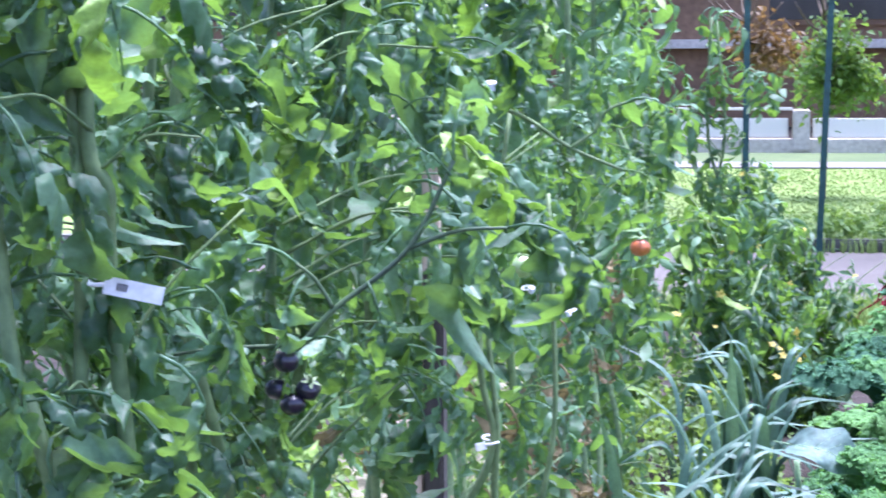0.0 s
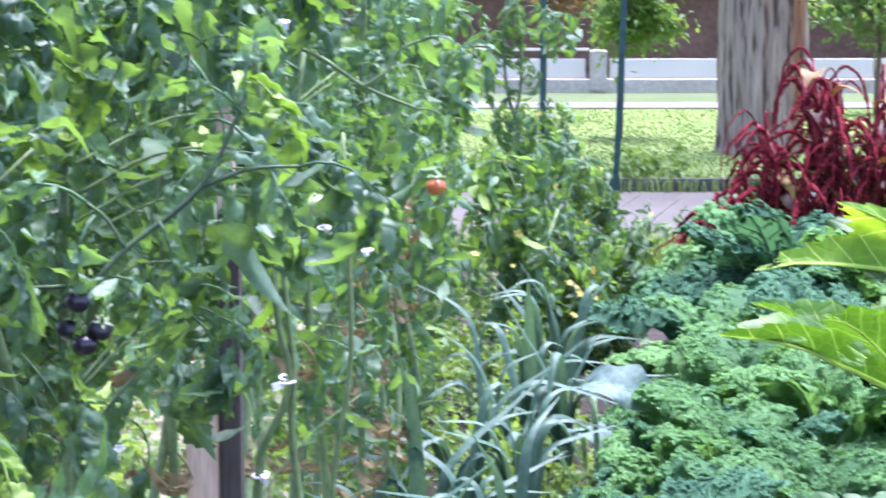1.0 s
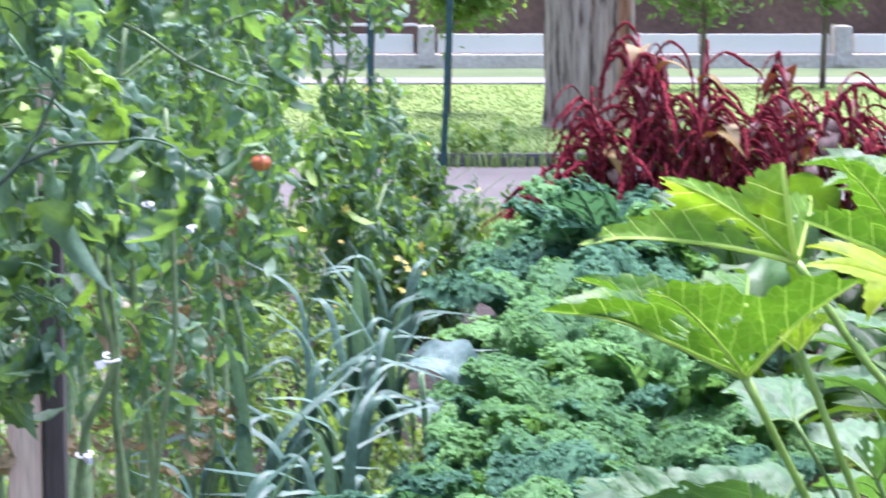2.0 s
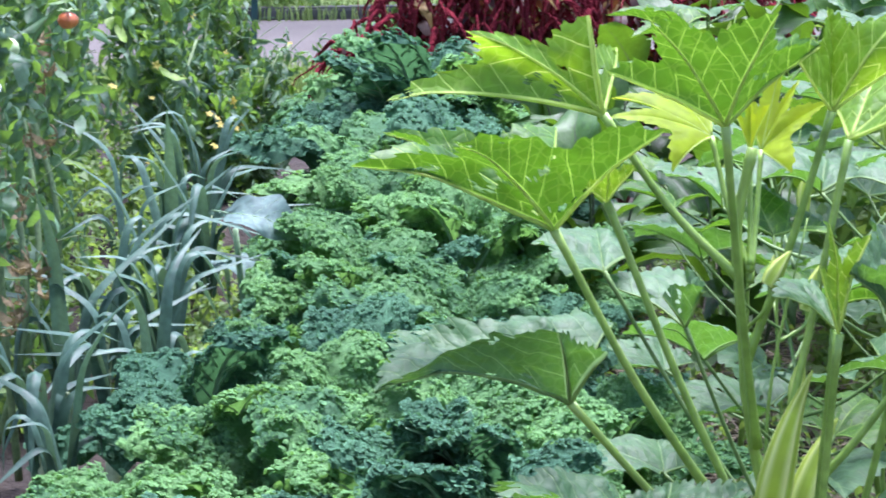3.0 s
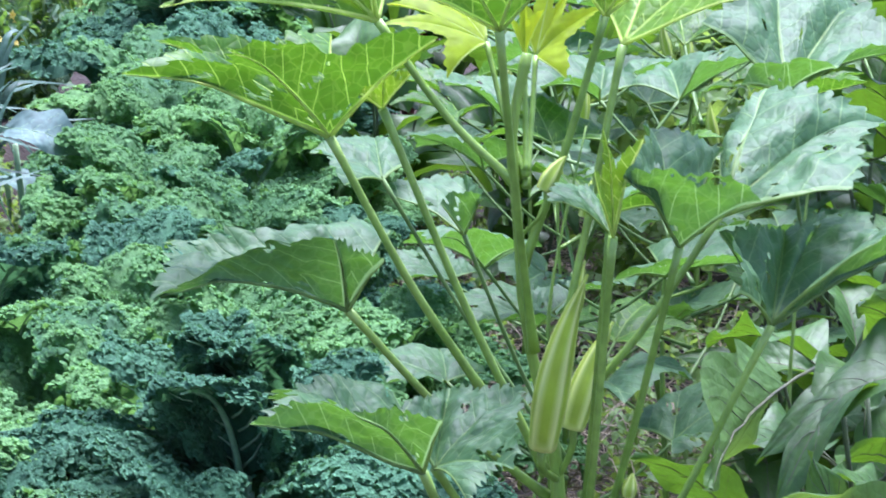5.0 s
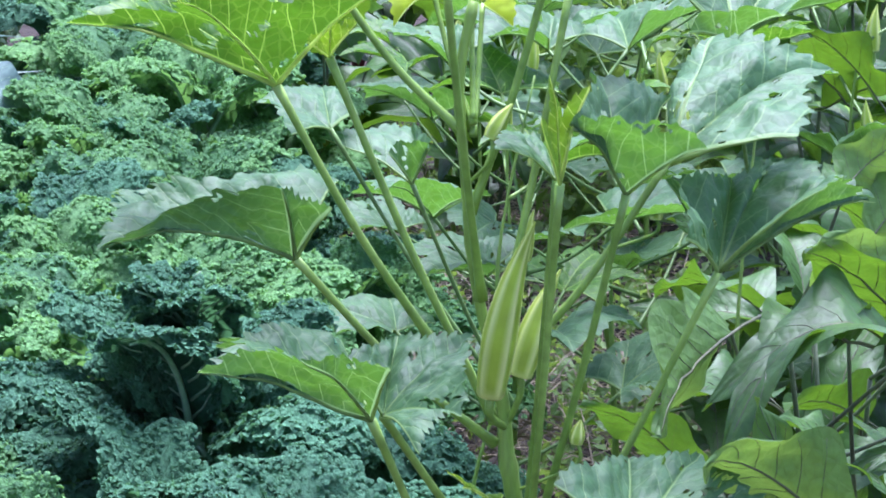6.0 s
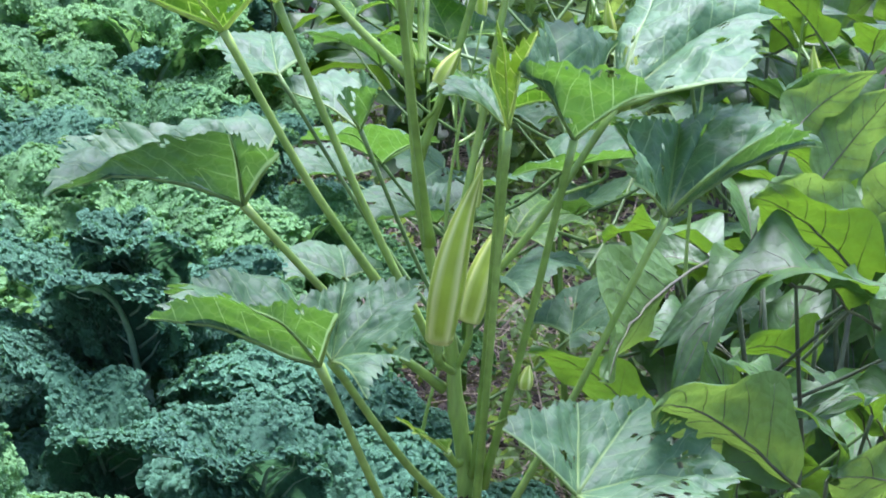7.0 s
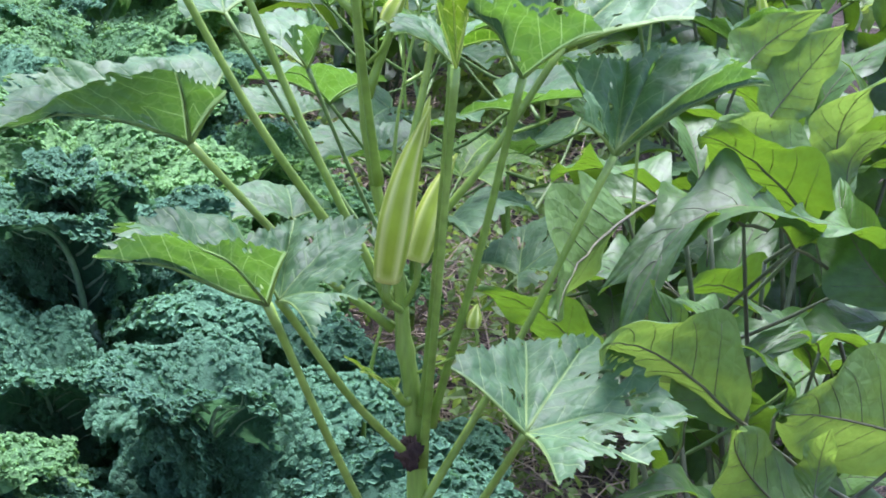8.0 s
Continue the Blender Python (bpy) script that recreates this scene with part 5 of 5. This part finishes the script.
SIDE_LEAVES = [
    ((0.560, 2.030, 0.950), (0.56, 2.127, 0.6), ((-0.061, -0.03, 0.039), (-0.033, 0.05, 0.032), (0.005, 0.08, 0.024)), 0.16, 0.05, M_okra_old),
    ((0.631, 2.060, 0.928), (0.57, 2.135, 0.585), ((0.057, -0.05, 0.049), (-0.072, -0.07, 0.078), (-0.002, 0.09, 0.093), (0.08, 0.13, 0.064)), 0.14, 0.05, M_okra_old),
    ((0.686, 2.120, 0.942), (0.553, 2.145, 0.755), ((0.109, -0.04, 0.028), (0.208, 0.12, 0.066), (0.098, 0.17, 0.09), (0.039, 0.13, 0.039)), 0.14, 0.05, M_okra_old),
]
BASE_LEAVES = [
    ((0.725, 2.083, 0.848), (0.556, 2.13, 0.5), ((0.077, -0.06, 0.09), (0.163, 0.03, 0.052), (0.098, 0.13, 0.075), (0.042, 0.1, 0.062), (-0.034, 0.05, 0.079), (-0.048, -0.05, 0.045)), 0.16, 0.15, M_okra_old),
    ((0.603, 1.937, 0.645), (0.562, 2.128, 0.45), ((-0.06, 0.03, 0.054), (0.031, 0.11, 0.048), (0.102, 0.12, 0.045), (0.157, 0.0, 0.002), (0.087, -0.07, -0.009), (-0.001, -0.1, -0.007)), 0.14, 0.16, M_okra_old),
    ((0.533, 2.120, 0.627), (0.555, 2.136, 0.62), ((-0.051, 0.0, 0.037), (-0.039, -0.03, 0.033), (0.009, 0.02, 0.005)), 0.1, 0.0, M_okra_mid),
]
main_okra = okra_plant((0.575, 2.16, 0), MAIN_STEM, TOP_LEAVES + HIGH_LEAVES + CROWN_LEAVES + LOW_LEAVES + SIDE_LEAVES + BASE_LEAVES, MAIN_PODS, "tall okra plant with ridged green pods and lobed leaves", 1, dense=True)


def withered_bloom(at, size, seed):
    """A shrivelled brown flower, crumpled into folds."""
    verts, faces = [], []
    n, m = 18, 12
    for i in range(m + 1):
        phi = math.pi * i / m
        for k in range(n):
            a = 2 * math.pi * k / n
            d = Vector((math.sin(phi) * math.cos(a), math.sin(phi) * math.sin(a), 1.5 * math.cos(phi)))
            verts.append(Vector(at) + d * size * (0.75 + 0.55 * noise.noise(d * 2.6 + Vector((seed, 0, 0))) + 0.18 * math.cos(5 * a + 3 * d.z)))
    for i in range(m):
        for k in range(n):
            a, b = i * n + k, i * n + (k + 1) % n
            faces.append((a, a + n, b + n, b))
    return mesh_of("withered_bloom", verts, faces, M_withered)


part("withered_bloom", withered_bloom((-0.030, -0.045, 0.568), 0.013, 3), main_okra, None, "dry brown withered flower")


def lobe_tips(d, size, slope, rng):
    """Five lobe tips of a leaf that faces along d, the side lobes shorter."""
    out = []
    for turn, k in ((-118, 0.62), (-58, 0.9), (0, 1.0), (58, 0.88), (118, 0.6)):
        a = math.atan2(d.y, d.x) + radians(turn + rng.gauss(0, 6))
        ln = size * k * rnd(rng, 0.9, 1.1)
        out.append(Vector((math.cos(a) * ln, math.sin(a) * ln, ln * (slope + rng.gauss(0, 0.12)))))
    return out


def okra_random(at, height, count, seed, placed=()):
    rng = random.Random(seed)
    stem = [Vector(at) + Vector((rng.gauss(0, 0.02), rng.gauss(0, 0.02), z)) for z in (0, height * 0.35, height * 0.7, height)]
    leaves, pods = [], []
    for k in range(count):
        u = 0.35 + 0.65 * k / count
        a = k * 2.4 + rng.gauss(0, 0.3)
        root = stem[0].lerp(stem[3], u)
        d = Vector((math.cos(a), math.sin(a), 0))
        ln = rnd(rng, 0.13, 0.24) * (1.2 - 0.5 * u)
        leaves.append((root + d * ln + Vector((0, 0, ln * rnd(rng, 0.4, 0.9))), root, lobe_tips(d, rnd(rng, 0.10, 0.15), rnd(rng, 0.1, 0.45), rng), rnd(rng, 0.12, 0.3), 0.05, rng.choice((M_okra_old, M_okra_old, M_okra))))
    for joint, tips in placed:
        root = stem[0].lerp(stem[3], 0.85)
        leaves.append((joint, root, tips, 0.15, 0.04, M_okra_old))
    for k in range(2 if count and at[1] > 3 else 0):
        root = stem[0].lerp(stem[3], 0.7 + 0.15 * k) + Vector((rng.gauss(0, 0.03), rng.gauss(0, 0.02), 0))
        pods.append((root, root + Vector((rng.gauss(0, 0.02), 0, 0.07)), 0.018))
    okra_plant(at, stem, leaves, pods, "smaller okra plant with dusty green lobed leaves", seed, 0.65)


BEHIND = (((0.54, 2.55, 0.84), ((-0.032, -0.03, 0.041), (0.016, -0.03, 0.046), (0.032, 0.12, 0.039), (-0.084, 0.08, 0.034))), ((0.461, 2.6, 0.893), ((-0.048, -0.05, 0.01), (-0.072, 0.05, 0.025), (0.011, 0.12, 0.031), (0.036, 0.03, 0.011))))
BROAD = (((0.875, 2.500, 0.988), ((-0.066, -0.05, 0.02), (0.037, -0.05, 0.035), (0.15, 0.04, 0.05), (0.139, 0.15, 0.086), (0.037, 0.16, 0.093), (-0.079, 0.06, 0.068))),)
for i, (x, yy, h, c) in enumerate(((0.80, 3.2, 0.84, 10), (0.98, 3.9, 0.86, 10), (1.10, 4.7, 0.9, 10), (1.22, 5.5, 0.9, 9), (1.40, 6.5, 0.85, 9), (1.42, 3.5, 0.95, 10), (1.25, 4.1, 0.92, 12), (1.02, 3.35, 0.86, 12), (1.5, 4.9, 0.98, 12), (0.63, 2.62, 0.66, 0), (0.93, 2.62, 0.90, 1))):
    okra_random((x, yy, 0), h, c, 700 + 20 * i, BEHIND if c == 0 else (BROAD if c == 1 else ()))

# ---- eggplants ----
EGG = [eggplant_leaf(rnd(random.Random(s), 0.16, 0.21), rnd(random.Random(s + 3), 0.26, 0.36), s, M_egg, 18, 8) for s in range(10)]


def eggplant(at, seed, height, count, placed=()):
    rng = random.Random(seed)
    t = thing("eggplant", at, "bushy eggplant with large wavy leaves and dark stems", "eggplant plant", "eggplant plants")
    stems = []
    big = 1.0 if at[1] < 4.3 else 1.25
    for k in range(4):
        a = k * 1.6 + rng.gauss(0, 0.4)
        top = Vector((math.cos(a) * 0.13, math.sin(a) * 0.13, height * rnd(rng, 0.8, 1.0)))
        line = bend([(0, 0, 0), (top.x * 0.35, top.y * 0.35, height * 0.35), tuple(top)], 7)
        stems.append(line)
        part("stem", tube("stem", line, 0.0062, 0.0028, M_egg_stem, 7), t)
    for k in range(count):
        line = stems[k % 4]
        q = line[rng.randrange(len(line) // 3, len(line))]
        a = rnd(rng, 0, 6.28)
        tilt = rnd(rng, -0.1, 1.5)
        d = Vector((math.cos(a), math.sin(a), tilt)).normalized()
        j = q + d * rnd(rng, 0.05, 0.07) + Vector((0, 0, 0.015))
        blade, veins = EGG[rng.randrange(len(EGG))]
        leaf = part("leaf", blade, t, aim(j, d, (rng.gauss(0, 0.35), rng.gauss(0, 0.35), 1), big * rnd(rng, 0.7, 1.15)))
        if at[1] < 4.3:
            part("venation", veins, leaf, None, "dark purple veins")
    for k, (root, tip, up, wide) in enumerate(placed):
        q, d = Vector(root) - Vector(at), Vector(tip) - Vector(root)
        near = min(stems[k % 4], key=lambda v: (v - q).length)
        part("petiole", tube("petiole", bend([near, (near + q) / 2 - Vector((0, 0, 0.01)), q], 4), 0.0026, 0.0020, M_egg_stem, 6), t)
        # leaves that show their back get the colour with painted backlight
        blade, veins = eggplant_leaf(d.length, wide, seed * 20 + k, M_egg_backlit if up[1] > 0.75 else M_egg, 36, 14)
        leaf = part("leaf", blade, t, aim(q, d, up))
        part("venation", veins, leaf, None, "dark purple veins")
    return t


EGG_NEAR = {
    0: (
        ((0.823, 2.02, 0.615), (0.645, 1.96, 0.731), (0.2, 0.9, 0.5), 0.26),
        ((0.83, 2.03, 0.611), (0.74, 2.05, 0.733), (-0.6, 0.8, 0.2), 0.23),
        ((1.038, 2.06, 0.555), (0.85, 2.0, 0.63), (-0, 0.9, 0.15), 0.36),
        ((0.88, 1.98, 0.518), (0.759, 1.93, 0.636), (-0.5, 0.8, 0.25), 0.26),
        ((1.023, 2.15, 0.606), (0.876, 2.12, 0.658), (0, -0.09, 1), 0.28),
        ((0.923, 2.06, 0.654), (0.84, 2.0, 0.707), (0.2, -0.27, 1), 0.11),
        ((1.111, 2.25, 0.594), (0.947, 2.2, 0.638), (0, -0.09, 1), 0.23),
        ((0.781, 1.95, 0.539), (0.675, 1.9, 0.61), (0, -0.225, 1), 0.21),
        ((0.886, 1.97, 0.549), (0.899, 1.97, 0.619), (0.3, 1, 0.1), 0.28),
        ((0.856, 2.0, 0.616), (0.847, 1.99, 0.695), (0.9, -0.27, 0.1), 0.18),
    ),
}
EGG_BEHIND = {
    1: (
        ((1.025, 2.35, 0.732), (0.895, 2.33, 0.832), (-0.3, 1, 0.2), 0.33),
        ((1.018, 2.3, 0.703), (0.837, 2.22, 0.848), (-0.5, 0.225, 1), 0.21),
        ((0.952, 2.2, 0.714), (0.761, 2.15, 0.766), (0, -0.2025, 1), 0.31),
        ((0.918, 2.25, 0.726), (0.733, 2.1, 0.729), (-0.3, -0.27, 1), 0.18),
        ((1.066, 2.2, 0.654), (1.018, 2.3, 0.76), (-0.8, -0.225, 0.6), 0.3),
        ((0.831, 2.35, 0.713), (0.694, 2.2, 0.66), (-0.2, 0.9, 0.175), 0.36),
        ((1.074, 2.25, 0.669), (0.926, 2.15, 0.772), (0, -0.225, 1), 0.21),
    ),
}
EGG_TALL = {
    2: (
        ((1.136, 2.5, 0.687), (1.154, 2.5, 0.827), (-0.3, 1, 0.1), 0.33),
        ((1.085, 2.6, 0.751), (1.182, 2.6, 0.838), (0.3, 1, 0.2), 0.34),
        ((1.046, 2.6, 0.802), (1.139, 2.62, 0.867), (0.3, 1, 0.2), 0.33),
        ((1.116, 2.45, 0.704), (1.155, 2.45, 0.775), (-0.4, 1, 0.15), 0.37),
    ),
}
EGG_ROWS = ((0.93, 2.10, 0.46, 2), (0.99, 2.45, 0.54, 8), (1.12, 2.75, 0.68, 34), (1.22, 3.35, 0.6, 26), (1.34, 3.10, 0.70, 34), (1.55, 3.35, 0.72, 30), (1.52, 3.7, 0.78, 32), (1.75, 4.5, 0.80, 30), (1.55, 4.1, 0.76, 28), (1.75, 5.6, 0.8, 20), (1.6, 6.6, 0.8, 18), (1.9, 7.2, 0.8, 18), (1.05, 6.1, 0.5, 24), (1.2, 7.1, 0.55, 24), (1.5, 7.6, 0.6, 22))
EGG_FAR = ((1.42, 5.9, 0.6, 24), (1.25, 5.3, 0.6, 24), (1.75, 6.5, 0.75, 24), (1.95, 5.2, 0.8, 22), (2.2, 6.2, 0.85, 24), (2.4, 7.4, 0.85, 20), (1.8, 7.9, 0.65, 20), (2.1, 6.9, 0.9, 26), (2.5, 6.6, 0.95, 26), (2.6, 8.2, 0.95, 26), (2.3, 5.7, 0.9, 24), (2.0, 5.9, 0.85, 24), (2.9, 7.6, 1.0, 26), (3.1, 8.9, 1.0, 26), (2.4, 9.2, 0.95, 24))
for i, (x, yy, h, c) in enumerate(EGG_ROWS + EGG_FAR):
    eggplant((x, yy, 0), 900 + i, h, c, EGG_NEAR.get(i, ()) + EGG_BEHIND.get(i, ()) + EGG_TALL.get(i, ()))


# ---- weeds, straw and flowers on the soil ----
def ground_cover():
    rng = random.Random(31)
    v, f = [], []
    for _ in range(6000):
        x, yy = rnd(rng, 0.55, 1.65), rnd(rng, 2.2, 6.0)
        a, ln = rnd(rng, 0, 6.28), rnd(rng, 0.04, 0.16)
        z = rnd(rng, 0.0, 0.14)
        d = Vector((math.cos(a), math.sin(a), rng.gauss(0.1, 0.35)))
        tube_into(v, f, [Vector((x, yy, z)), Vector((x, yy, z)) + d * ln * 0.5, Vector((x, yy, z - 0.02)) + d * ln], 0.0016, 0.0008, 3)
    tagged(part("straw", mesh_of("straw", v, f, M_straw, False)), "dry straw stalks and stems littering the soil", "straw", kind="stuff")
    v, f = [], []
    scatter = random.Random(32)
    for _ in range(330):
        x, yy = rnd(scatter, 0.55, 1.6), rnd(scatter, 2.4, 7.0)
        scatter_leaves(v, f, scatter, 24, (x, yy, rnd(scatter, 0.04, 0.14)), (0.06, 0.06, 0.07), 0.026, 3)
    for _ in range(90):
        x, yy = rnd(scatter, -1.0, 0.5), rnd(scatter, 2.4, 11.5)
        scatter_leaves(v, f, scatter, 24, (x, yy, 0.05), (0.09, 0.09, 0.05), 0.03, 3)
    for _ in range(190):
        x, yy = rnd(scatter, -0.6, -0.06), rnd(scatter, 5.4, 8.6)
        scatter_leaves(v, f, scatter, 34, (x + 0.02 * (yy - 5), yy, rnd(scatter, 0.06, 0.32)), (0.08, 0.08, 0.09), 0.032, 3)
    for _ in range(420):
        x, yy = rnd(scatter, -1.5, -0.55), rnd(scatter, 4.2, 10.5)
        scatter_leaves(v, f, scatter, 30, (x, yy, 0.04 + 0.42 * scatter.random() ** 2), (0.09, 0.09, 0.08), 0.04, 3)
    for _ in range(110):
        x, yy = rnd(scatter, -0.12, 0.14), rnd(scatter, 5.3, 7.2)
        scatter_leaves(v, f, scatter, 26, (x, yy, 0.03 + 0.14 * scatter.random()), (0.06, 0.08, 0.06), 0.03, 3)
    for _ in range(120):
        yy = rnd(scatter, 5.0, 6.6)
        scatter_leaves(v, f, scatter, 26, (rnd(scatter, 0.265, 0.37) * yy, yy, rnd(scatter, 0.1, 0.72)), (0.12, 0.12, 0.09), 0.06, 3)
    for _ in range(300):
        yy = rnd(scatter, 5.6, 10.5)
        scatter_leaves(v, f, scatter, 26, (rnd(scatter, 0.26, 0.55) * yy, yy, 0.05 + 0.5 * scatter.random() ** 1.5), (0.13, 0.13, 0.1), 0.07, 3)
    for _ in range(160):
        yy = rnd(scatter, 3.3, 5.8)
        scatter_leaves(v, f, scatter, 20, (rnd(scatter, 0.27, 0.37) * yy, yy, 0.05 + 0.2 * scatter.random() ** 2), (0.05, 0.05, 0.07), 0.03, 3)
    for _ in range(26):
        scatter_leaves(v, f, scatter, 26, (rnd(scatter, 0.45, 1.0), rnd(scatter, 15.5, 15.9), 0.08 + 0.14 * scatter.random()), (0.10, 0.06, 0.07), 0.05, 3)
    tagged(part("weeds", mesh_of("weeds", v, f, M_weed, False)), "small green weeds growing between the beds", "weeds", kind="stuff")


ground_cover()
